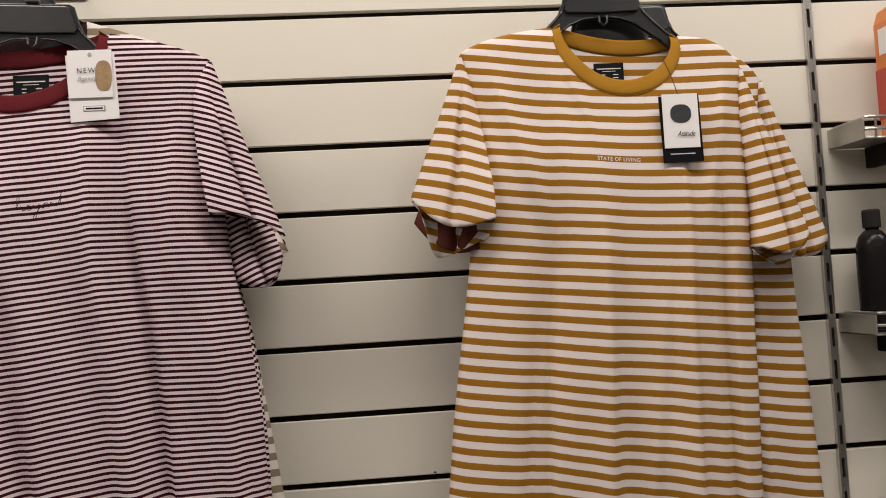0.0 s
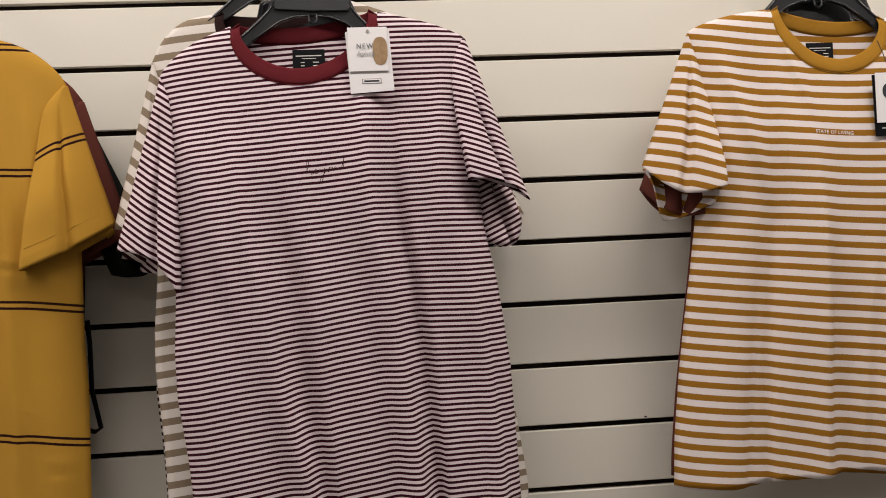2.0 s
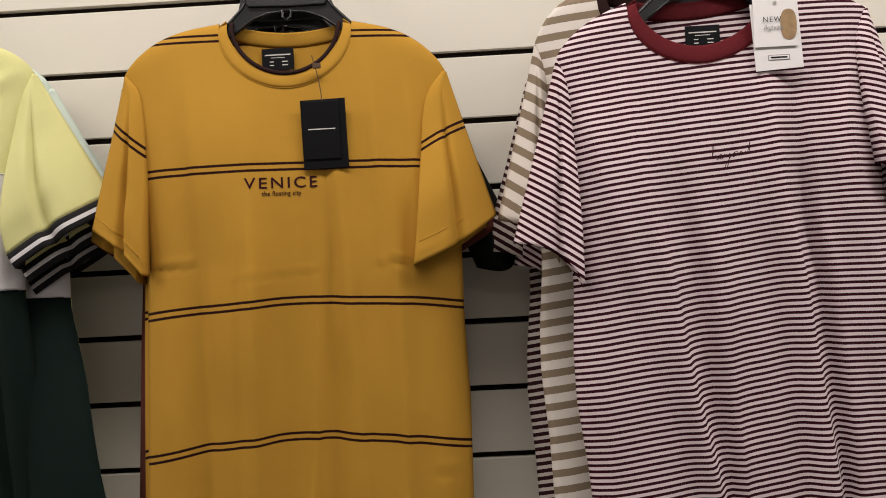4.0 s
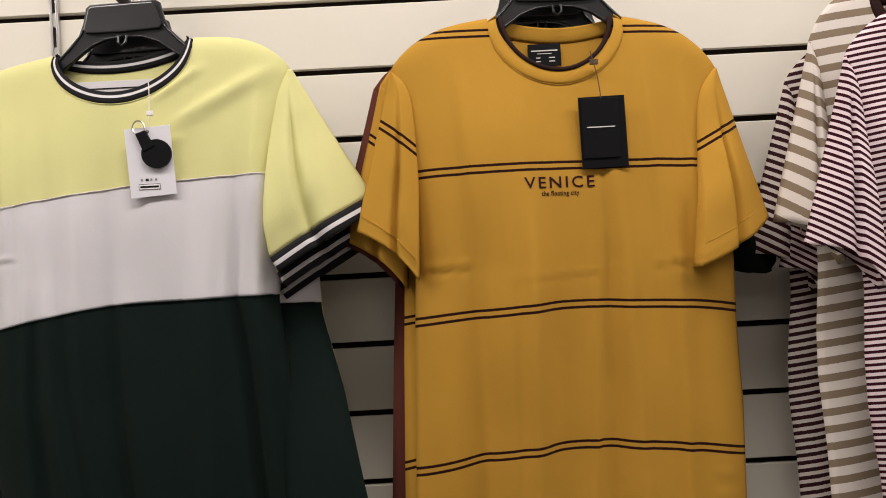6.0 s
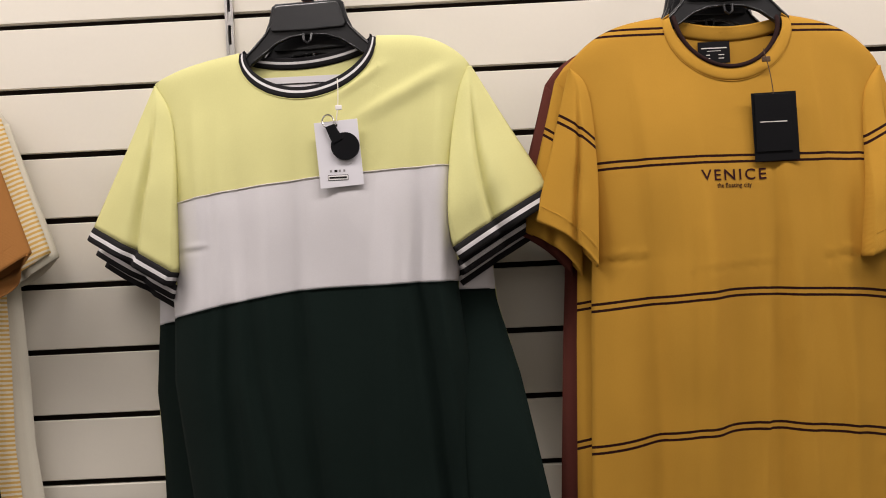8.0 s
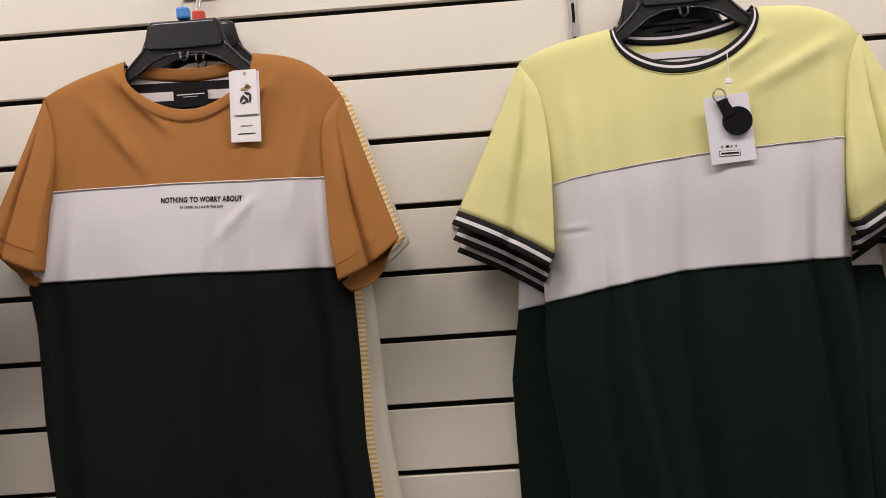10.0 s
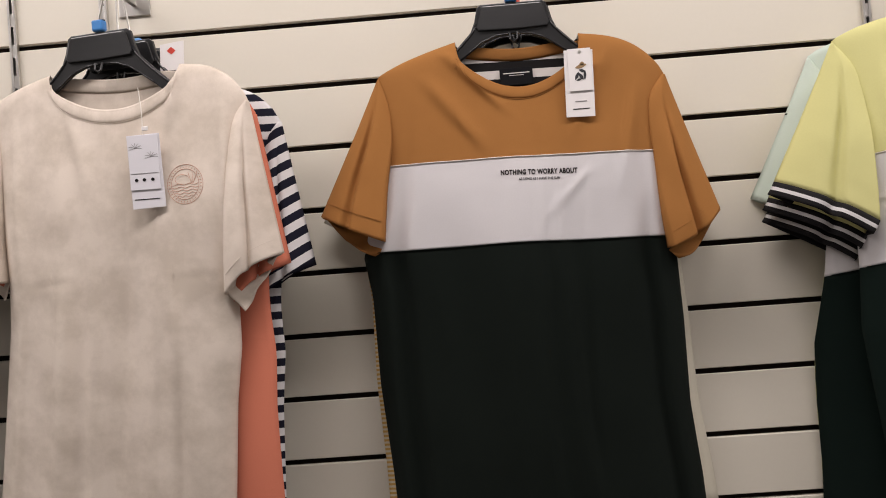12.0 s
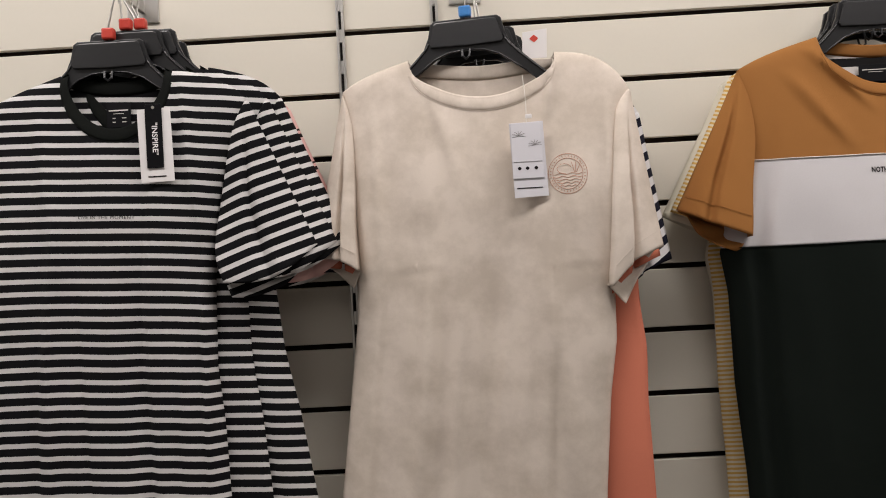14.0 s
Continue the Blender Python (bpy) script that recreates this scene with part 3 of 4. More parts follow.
def hang_tag(shape, top, x, z, w, h, material, label, hang=None, string="thread", turn=0.0):
    """A swing tag of one card, its eyelet and string. (x, z) is the middle of the card. Returns the card and its face's y."""
    y = min(shape.front(x + a * w, z + b * h) for a in (-0.5, 0, 0.5) for b in (-0.5, 0, 0.5)) - 0.004
    pts = [(a * w / 2, b * h / 2) for a, b in ((-1, -1), (1, -1), (1, 1), (-1, 1))]
    c, s = math.cos(turn), math.sin(turn)
    ob = part("hang_tag", slab([(x + a * c - b * s, z + a * s + b * c) for a, b in pts], y - 0.0008, y, 0.0003), material, top, label)
    hole = (x - (h / 2 - 0.006) * -s * -1, z + (h / 2 - 0.006) * c)
    part("eyelet", blob(hole[0], hole[1], 0.0022, 0.0022, y - 0.0009, depth=0.0006), "slot" if material != "black_card" else "zinc", ob)
    if hang:
        pts = [(hole[0], y - 0.001, hole[1])]
        for k in range(1, 7):
            f = k / 6
            px, pz = hole[0] + (hang[0] - hole[0]) * f + 0.002 * math.sin(3 * f), hole[1] + (hang[1] - hole[1]) * f
            pts.append((px, min(y, shape.front(px, min(pz, shape.top(px)))) - 0.002, pz))
        part("string", rod(pts, 0.0007, 5), string, ob, "thin tag string")
    return ob, y - 0.0008


def skin(top, shape):
    """The depth of the finished cloth of a shirt over (x, z)."""
    base = ORIGIN[top.name]
    trees = []
    for ob in top.children:
        if ob.name.split(".")[0] in ("front", "yoke", "chest_panel", "lower_panel"):
            me = ob.data
            trees.append(BVHTree.FromPolygons([v.co + base for v in me.vertices], [tuple(p.vertices) for p in me.polygons]))

    def depth(x, z):
        hits = [tree.ray_cast(Vector((x, -1.0, z)), Vector((0, 1, 0)))[0] for tree in trees]
        return min((h.y for h in hits if h), default=shape.front(x, z)) + 0.0008
    return depth


def mark(ob, name, x0, x1, z0, z1, y, material, label=""):
    return part(name, box(x0, x1, y - 0.0005, y - 0.0001, z0, z1), material, ob, label)


# ---- hangers and face-out arms ----
ARM_Z = 2.058


def hanger(x, y, z, clip, arm_x, yaw=0.0):
    """A black plastic top hanger; (x, z) is the middle of its flat centre plate."""
    ob = thing("coat_hanger", x, y, z, f"black plastic shirt hanger with a wire hook and {clip} size clip" if clip != "clear" else "black plastic shirt hanger with a wire hook", "hanger", "shirt hangers")
    half = [(0.0, 0.023), (0.046, 0.023), (0.052, 0.019), (0.057, -0.002), (0.064, -0.018), (0.086, -0.040), (0.115, -0.066), (0.146, -0.088), (0.151, -0.095), (0.145, -0.101), (0.108, -0.082), (0.086, -0.063), (0.066, -0.048), (0.046, -0.034), (0.024, -0.026), (0.0, -0.024)]
    outline = [(x + a, z + b) for a, b in half] + [(x - a, z + b) for a, b in half[-2:0:-1]]
    part("body", slab(outline, y - 0.003, y + 0.003, 0.0012), "hanger", ob)
    plate = [(0.043, 0.019), (0.047, 0.016), (0.055, -0.012), (0.052, -0.017), (0.0, -0.0185)]
    part("centre_plate", slab([(x + a, z + b) for a, b in plate] + [(x - a, z + b) for a, b in plate[-2::-1]], y - 0.0075, y - 0.0025, 0.0015), "hanger_plate", ob, "satin black centre plate")
    part("loop", rod([(x - 0.006, y - 0.008, z - 0.024), (x - 0.005, y - 0.010, z - 0.034), (x, y - 0.010, z - 0.038), (x + 0.005, y - 0.010, z - 0.034), (x + 0.006, y - 0.008, z - 0.024)], 0.0017, 6), "hanger", ob)
    for side in (-1, 1):
        rim = [(0.054, -0.006), (0.061, -0.0185), (0.075, -0.0335), (0.092, -0.049), (0.113, -0.067), (0.140, -0.087)]
        part("arm_rim", rod([(x + side * a, y - 0.0032, z + b) for a, b in rim], 0.0017, 6), "hanger_plate", ob, "", True)
        part("arch_rim", rod([(x + side * a, y - 0.0032, z + b) for a, b in ((0.004, -0.0235), (0.026, -0.0255), (0.047, -0.0330), (0.066, -0.0465), (0.086, -0.0615))], 0.0013, 6), "hanger_plate", ob, "", True)
    ob.rotation_euler[2] = -math.atan(yaw)
    r = 0.016
    up = ARM_Z + 0.0085 - z - r
    hook = [(x, y, z + 0.018), (x * 0.7 + arm_x * 0.3, y, z + 0.045), (arm_x + 0.012, y, z + up - 0.02)] + [(arm_x + r * math.sin(a), y, z + up + r * math.cos(a)) for a in [math.radians(d) for d in range(100, -130, -18)]]
    part("hook", rod(hook, 0.0016, 8), "steel", ob, "chrome wire hook", True)
    part("size_clip", box(x - 0.009, x + 0.009, y - 0.007, y + 0.007, z + 0.024, z + 0.041, 0.003), clip, ob, {"red": "red size clip", "blue": "blue size clip"}.get(clip, "grey size clip"))
    return ob


def arm(x, reach):
    """A chrome face-out arm on the slatted wall."""
    ob = thing("face_out_arm", x, 0, ARM_Z, "chrome display arm hooked into the slatted wall", "display arm", "display arms")
    part("back_plate", box(x - 0.026, x + 0.026, -0.004, -0.0005, ARM_Z - 0.03, ARM_Z + 0.034, 0.001), "steel", ob)
    part("bar", box(x - 0.0035, x + 0.0035, -reach, -0.004, ARM_Z - 0.014, ARM_Z + 0.0065, 0.001), "steel", ob)
    part("end_stop", rod([(x, -reach, ARM_Z), (x, -reach - 0.006, ARM_Z + 0.012), (x, -reach - 0.008, ARM_Z + 0.028)], 0.0032, 8), "steel", ob)
    return ob


def upright(x, z0=0.3, z1=2.7):
    """A slotted steel standard let into the wall."""
    ob = thing("slotted_upright", x, 0, z0, "slim slotted steel upright fixed to the slatted wall", "upright", "slotted uprights")
    ch = bmesh.new()
    box(x - 0.0065, x - 0.0022, -0.0075, -0.0005, z0, z1, 0.0006, ch)
    box(x + 0.0022, x + 0.0065, -0.0075, -0.0005, z0, z1, 0.0006, ch)
    z = z0
    while z < z1:
        box(x - 0.0022, x + 0.0022, -0.0062, -0.0005, z, min(z1, z + 0.021), 0, ch)
        z += 0.0508
    part("channel", ch, "steel", ob)
    part("slot_backing", box(x - 0.0021, x + 0.0021, -0.002, -0.0004, z0, z1), "slot", ob, "dark slots")
    return ob


for x in (0.2985, -2.127, -3.504, -3.351):
    upright(x)
ARMS = ((-0.062, 0.185), (-0.845, 0.20), (-1.405, 0.20), (-1.985, 0.18), (-2.695, 0.165), (-3.300, 0.21), (-3.826, 0.225))
for x, reach in ARMS:
    arm(x, reach)


def hung(shape, clip, dx=0.0, dz=0.0):
    """The hanger that carries a shirt, hooked over the nearest arm."""
    x = shape.cx + dx
    hanger(x, shape.mid + 0.002, shape.line(shape.cx) + 0.039 + dz, clip, min((a for a, _ in ARMS), key=lambda a: abs(a - x)), shape.yaw)


# ---- A: mustard and white striped shirt ----
A = Shirt(-0.105, (-0.141, 1.930), (0.044, 1.911), (-0.054, 1.826), (-0.274, 1.896), (0.134, 1.862),
          [(-0.272, 1.650), (-0.277, 1.602), (-0.289, 1.525), (-0.301, 1.456), (-0.314, 1.372), (-0.325, 1.280), (-0.330, 1.200)],
          [(0.134, 1.604), (0.129, 1.500), (0.127, 1.397), (0.122, 1.246), (0.120, 1.190)], 1.207,
          ([(-0.259, 1.838), (-0.250, 1.781), (-0.241, 1.699)], (-0.356, 1.692), (-0.274, 1.639), (-0.240, 1.657)),
          ([(0.127, 1.798), (0.128, 1.719), (0.130, 1.649)], (0.219, 1.618), (0.155, 1.583), (0.126, 1.599)),
          yaw=0.0, bulge=(0.008, 0.018), slant=-0.051, bow=0.31, sag=-0.72, tilt=-0.19, folds=((0.26, 0.05, 0.05, -0.010), (0.40, 0.10, 0.07, 0.012), (0.72, 0.05, 0.05, 0.010), (0.86, 0.05, 0.03, -0.010)), seed=1,
          pulls=((-0.235, 1.86, -0.16, 1.62, 0.016, 0.007), (0.10, 1.84, 0.05, 1.60, 0.014, 0.006), (-0.13, 1.88, -0.09, 1.74, 0.012, 0.004)))
hung(A, "clear", -0.017, 0.006)
ob = dress(A, "white T-shirt with mustard stripes and a mustard collar", "a_cloth", "mustard_rib", collar_wide=0.020, flaps=(0.042, 0.016))
neck_label(A, ob, -0.058, 1.855)
part("print", lettering("STATE OF LIVING", -0.064, 1.728, 0.0052, skin(ob, A), 1.05, turn=-0.085, width=0.062), "card", ob, "white lettering STATE OF LIVING")
tag, y = hang_tag(A, ob, 0.0255, 1.768, 0.058, 0.094, "black_card", "black and white swing tag with a dark picture", (0.006, 1.866), "dark_thread", 0.02)
part("picture_card", box(0.0, 0.051, y - 0.0016, y - 0.0004, 1.741, 1.817, 0.0003), "card", tag, "white picture card")
part("picture", blob(0.0255, 1.789, 0.015, 0.013, y - 0.0017, 2.4), "dark_ink", tag, "dark rounded picture")
part("lettering", lettering("Attitude", 0.031, 1.757, 0.0075, lambda a, b: y - 0.0016, 0.9, 0.35, width=0.026), "ink", tag, "script word Attitude")
mark(tag, "print_bars", 0.008, 0.043, 1.7322, 1.7336, y, "pale_ink", "pale printed bars")

# ---- B: burgundy fine-striped shirt ----
B = Shirt(-0.150, (-0.955, 1.907), (-0.748, 1.932), (-0.857, 1.824), (-1.051, 1.837), (-0.621, 1.896),
          [(-1.046, 1.599), (-1.043, 1.538), (-1.048, 1.454), (-1.047, 1.392), (-1.036, 1.302), (-1.029, 1.206)],
          [(-0.610, 1.681), (-0.604, 1.614), (-0.587, 1.530), (-0.573, 1.409), (-0.568, 1.265), (-0.566, 1.185)], 1.195,
          ([(-1.038, 1.794), (-1.033, 1.705), (-1.031, 1.618)], (-1.119, 1.599), (-1.067, 1.585), (-1.032, 1.538)),
          ([(-0.641, 1.848), (-0.641, 1.788), (-0.633, 1.728)], (-0.532, 1.649), (-0.577, 1.676), (-0.625, 1.680)),
          yaw=-0.15, bulge=(0.013, 0.006), slant=0.095, bow=-0.13, sag=-0.15, folds=((0.16, 0.20, 0.04, 0.014), (0.30, 0.10, 0.05, -0.010), (0.60, 0.08, 0.05, 0.016), (0.72, 0.02, 0.03, -0.015), (0.88, 0.06, 0.05, 0.008)), seed=2,
          pulls=((-1.03, 1.80, -0.93, 1.40, 0.022, 0.009), (-0.775, 1.83, -0.75, 1.45, 0.016, 0.009), (-0.66, 1.84, -0.69, 1.50, 0.018, 0.008)))
hung(B, "clear", 0.01, -0.011)
ob = dress(B, "white T-shirt with thin burgundy stripes and a burgundy collar", "b_cloth", "burgundy_rib", collar_wide=0.021)
neck_label(B, ob, -0.8497, 1.8547, 0.046, 0.030)
SCRIPT = ((0, 2), (5, 9), (9, 20), (7, 24), (5, 14), (5, 2), (9, 7), (12, 4), (11, 0), (17, 2), (21, 5), (20, 8), (17, 5), (19, 0), (24, 2), (27, 7), (28, 2), (33, 2), (36, 8), (31, -8), (26, -17), (25, -12), (36, 1), (42, 6), (39, 3), (41, 0), (45, 4), (43, 7), (49, 7), (50, 0), (53, 6), (56, 6), (57, 1), (63, 6), (60, 2), (63, 1), (69, 12), (73, 24), (69, 8), (71, 2))
skin_b = skin(ob, B)
strokes = [along([(*q, 0) for q in SCRIPT], k / 160) for k in range(161)]
strokes = [(-0.8595 + 0.00078 * q.x - 0.00008 * q.y, 1.6925 + 0.00078 * q.y + 0.00010 * q.x) for q in strokes]
part("print", rod([(a, skin_b(a, b) - 0.0008, b) for a, b in strokes], 0.0005, 4), "wine_ink", ob, "dark handwritten word beyond")
tag, y = hang_tag(B, ob, -0.7622, 1.8517, 0.062, 0.088, "card", "white swing tag of two cards with a tan picture", None, "dark_thread", 0.05)
part("picture_card", box(-0.7920, -0.7362, y - 0.0022, y - 0.0008, 1.8371, 1.8997, 0.0004), "card", tag, "white picture card")
part("picture", blob(-0.7470, 1.8654, 0.0105, 0.020, y - 0.0023, 2.6), "brown_ink", tag, "tan rounded picture")
part("lettering", lettering("NEW", -0.7685, 1.8693, 0.0068, lambda a, b: y - 0.0022, 1.3, width=0.023), "ink", tag, "word NEW")
part("lettering", lettering("Beginning", -0.7675, 1.8596, 0.0055, lambda a, b: y - 0.0022, 0.9, 0.4, width=0.026), "grey_ink", tag, "script word Beginning")
mark(tag, "price_box", -0.7744, -0.7470, 1.8200, 1.8268, y, "grey_ink", "printed price box")
mark(tag, "price_field", -0.7734, -0.7480, 1.8207, 1.8260, y - 0.0003, "card")
mark(tag, "print_bars", -0.7714, -0.7499, 1.8224, 1.8244, y - 0.0006, "ink", "printed bars")
part("eyelet", blob(-0.7636, 1.8938, 0.0024, 0.0024, y - 0.0023, depth=0.0006), "zinc", tag)

# ---- C: ochre shirt with double lines ----
C = Shirt(-0.135, (-1.500, 1.918), (-1.321, 1.915), (-1.405, 1.826), (-1.630, 1.854), (-1.197, 1.842),
          [(-1.618, 1.698), (-1.611, 1.593), (-1.617, 1.490), (-1.626, 1.281), (-1.629, 1.200)],
          [(-1.190, 1.700), (-1.186, 1.596), (-1.187, 1.498), (-1.184, 1.391), (-1.187, 1.253), (-1.188, 1.190)], 1.198,
          ([(-1.606, 1.818), (-1.600, 1.714), (-1.603, 1.639)], (-1.686, 1.647), (-1.631, 1.612), (-1.606, 1.580)),
          ([(-1.225, 1.800), (-1.235, 1.720), (-1.242, 1.650)], (-1.137, 1.639), (-1.198, 1.600), (-1.251, 1.577)),
          yaw=-0.06, bulge=(0.02, 0.021), slant=-0.005, bow=0.0, sag=-1.3, folds=((0.18, 0.03, 0.05, -0.006), (0.36, 0.0, 0.10, 0.012), (0.60, -0.02, 0.06, -0.008), (0.80, 0.0, 0.06, 0.007)), seed=3,
          pulls=((-1.545, 1.84, -1.52, 1.45, 0.012, 0.006), (-1.30, 1.86, -1.275, 1.40, 0.012, 0.006), (-1.25, 1.82, -1.24, 1.60, 0.010, 0.005), (-1.46, 1.66, -1.47, 1.25, 0.02, 0.007)),
          creases=((-1.575, 1.592, 0.045, 0.006), (-1.275, 1.585, 0.03, 0.006), (-1.42, 1.575, 0.09, 0.002), (-1.22, 1.30, 0.025, 0.004)))
hung(C, "blue", 0.003, 0)
ob = dress(C, "ochre yellow T-shirt with dark double lines and black-edged collar", "c_cloth", "ochre", sleeve_shift=-0.024, edge="dark_rib", collar_wide=0.018)
neck_label(C, ob, -1.425, 1.861, 0.044, 0.030)
part("print", lettering("VENICE", -1.420, 1.6885, 0.0145, skin(ob, C), 1.25, width=0.093, bold=0.0002), "wine_ink", ob, "dark lettering VENICE")
part("print", lettering("the floating city", -1.420, 1.6785, 0.0062, skin(ob, C), 1.1, width=0.050, bold=0.00015), "wine_ink", ob, "small dark lettering")
tag, y = hang_tag(C, ob, -1.360, 1.7575, 0.060, 0.092, "black_card", "black swing tag with a smaller black card", (-1.372, 1.862), "dark_thread", 0.015)
part("small_card", box(-1.387, -1.339, y - 0.0018, y - 0.0006, 1.724, 1.801, 0.0004), "black_card", tag, "black small card")
mark(tag, "print_bars", -1.381, -1.345, 1.7630, 1.7643, y - 0.0018, "pale_ink", "pale printed bars")
part("string_lock", box(-1.372, -1.361, y + 0.002, y + 0.006, 1.8455, 1.8525, 0.001), "dark_thread", tag, "brown string lock")

# ---- D: yellow, white and green colour-block shirt ----
D = Shirt(-0.105, (-2.092, 1.910), (-1.893, 1.920), (-2.009, 1.837), (-2.220, 1.874), (-1.764, 1.869),
          [(-2.208, 1.661), (-2.206, 1.538), (-2.210, 1.442), (-2.199, 1.347), (-2.188, 1.257), (-2.182, 1.175)],
          [(-1.782, 1.659), (-1.794, 1.564), (-1.784, 1.460), (-1.780, 1.246), (-1.781, 1.190)], 1.185,
          ([(-2.194, 1.826), (-2.186, 1.751), (-2.187, 1.660)], (-2.328, 1.656), (-2.245, 1.612), (-2.190, 1.575)),
          ([(-1.782, 1.827), (-1.798, 1.741), (-1.804, 1.658)], (-1.656, 1.681), (-1.722, 1.646), (-1.796, 1.602)),
          yaw=0.1, bulge=(0.007, 0.02), slant=0.075, bow=-0.13, sag=-0.45, folds=((0.20, 0.10, 0.05, 0.010), (0.45, 0.02, 0.05, -0.010), (0.83, 0.08, 0.03, -0.010), (0.92, 0.05, 0.03, 0.010)), seed=4,
          pulls=((-1.79, 1.87, -1.93, 1.80, 0.014, 0.006), (-1.81, 1.84, -1.83, 1.60, 0.012, 0.007), (-2.16, 1.83, -2.15, 1.60, 0.012, 0.006), (-1.88, 1.88, -1.96, 1.83, 0.008, 0.003)),
          creases=((-2.165, 1.632, 0.03, 0.004),))
hung(D, "clear", 0.003, -0.001)
ob = dress(D, "colour-block T-shirt in lemon yellow, white and bottle green with tipped ribs", "lemon", "d_rib", panels=[(1.7215, "pale"), (1.5650, "bottle_green")], cuff="d_rib", collar_wide=0.0145)
patch = part("neck_patch", box(-2.062, -1.935, D.behind(-2.0, 1.865) - 0.0055, D.behind(-2.0, 1.865) - 0.0045, 1.846, 1.872, 0.0004), "pale", ob, "white printed patch inside the neck")
for k in range(2):
    part("print_bars", box(-2.058, -1.939, D.behind(-2.0, 1.865) - 0.0062, D.behind(-2.0, 1.865) - 0.0056, 1.852 + 0.009 * k, 1.8535 + 0.009 * k), "ink", patch, "dark printed lines")
tag, y = hang_tag(D, ob, -1.9495, 1.7525, 0.060, 0.091, "lilac_card", "pale swing tag with a black round leather fob", (-1.947, 1.856), "thread", 0.06)
part("fob", blob(-1.9400, 1.7620, 0.0195, 0.0190, y - 0.001, 2.0, 32, depth=0.004), "leather", tag, "black round leather fob")
part("fob_strap", slab([(-1.9660, 1.7890), (-1.9535, 1.7930), (-1.9420, 1.7720), (-1.9565, 1.7650)], y - 0.0062, y - 0.001, 0.0006), "leather", tag, "black leather fob strap")
part("ring", rod([(-1.962 + 0.008 * math.cos(a), y - 0.004, 1.797 + 0.009 * math.sin(a)) for a in [2 * math.pi * k / 16 for k in range(17)]], 0.0011, 6), "steel", tag, "steel split ring")
part("string_lock", box(-1.9515, -1.9425, y - 0.002, y + 0.001, 1.8125, 1.8190, 0.001), "card", tag, "white string lock")
mark(tag, "price_box", -1.966, -1.938, 1.7160, 1.7235, y, "ink", "printed price box")
mark(tag, "price_field", -1.9653, -1.9387, 1.7167, 1.7228, y - 0.0003, "card")
mark(tag, "print_bars", -1.964, -1.940, 1.7185, 1.7210, y - 0.0006, "ink", "printed bars")
for k in range(4):
    mark(tag, "print_bars", -1.963 + 0.0062 * k, -1.9605 + 0.0062 * k + (0.0016 if k == 1 else 0), 1.7275, 1.7305, y, "ink" if k == 1 else "grey_ink", "printed size mark")

# ---- E: caramel, white and dark green colour-block shirt ----
E = Shirt(-0.092, (-2.781, 1.918), (-2.596, 1.916), (-2.702, 1.824), (-2.901, 1.874), (-2.474, 1.846),
          [(-2.924, 1.679), (-2.942, 1.603), (-2.933, 1.544), (-2.931, 1.411), (-2.921, 1.277), (-2.917, 1.192)],
          [(-2.475, 1.699), (-2.475, 1.576), (-2.472, 1.478), (-2.472, 1.354), (-2.462, 1.246), (-2.459, 1.192)], 1.195,
          ([(-2.887, 1.827), (-2.885, 1.772), (-2.897, 1.699)], (-3.003, 1.671), (-2.939, 1.639), (-2.905, 1.625)),
          ([(-2.502, 1.800), (-2.501, 1.699), (-2.498, 1.639)], (-2.407, 1.638), (-2.453, 1.601), (-2.491, 1.585)),
          yaw=0.0, bulge=(0.005, 0.023), slant=-0.020, bow=0.0, sag=-0.20, folds=((0.12, -0.02, 0.04, -0.009), (0.50, 0.0, 0.12, 0.008), (0.90, 0.02, 0.03, -0.009)), seed=5,
          pulls=((-2.80, 1.90, -2.71, 1.80, 0.010, 0.007), (-2.83, 1.86, -2.74, 1.74, 0.014, 0.006), (-2.56, 1.89, -2.62, 1.76, 0.013, 0.006), (-2.52, 1.83, -2.56, 1.66, 0.012, 0.005), (-2.60, 1.71, -2.67, 1.64, 0.008, 0.003)))
hung(E, "blue", -0.004, -0.008)
ob = dress(E, "colour-block T-shirt in caramel brown, white and dark green", "e_brown", "e_brown", panels=[(1.7345, "pale"), (1.6085, "e_green")], inside="e_inside", stand=0.85, collar_wide=0.016, flaps=(0.024, 0.022))
neck_label(E, ob, -2.692, 1.853, 0.050, 0.026)
part("print", lettering("NOTHING TO WORRY ABOUT", -2.673, 1.7070, 0.0072, skin(ob, E), 1.1, turn=-0.04, width=0.112, bold=0.0004), "ink", ob, "black lettering NOTHING TO WORRY ABOUT")
part("print", lettering("AS LONG AS I HAVE THE SUN", -2.673, 1.6985, 0.0036, skin(ob, E), 1.1, turn=-0.04, width=0.060, bold=0.00015), "ink", ob, "small black lettering")
tag, y = hang_tag(E, ob, -2.604, 1.8345, 0.042, 0.098, "card", "white swing tags with a dark abstract picture", None, "thread", -0.03)
part("picture_card", box(-2.619, -2.585, y - 0.002, y - 0.0008, 1.823, 1.885, 0.0003), "card", tag, "white picture card")
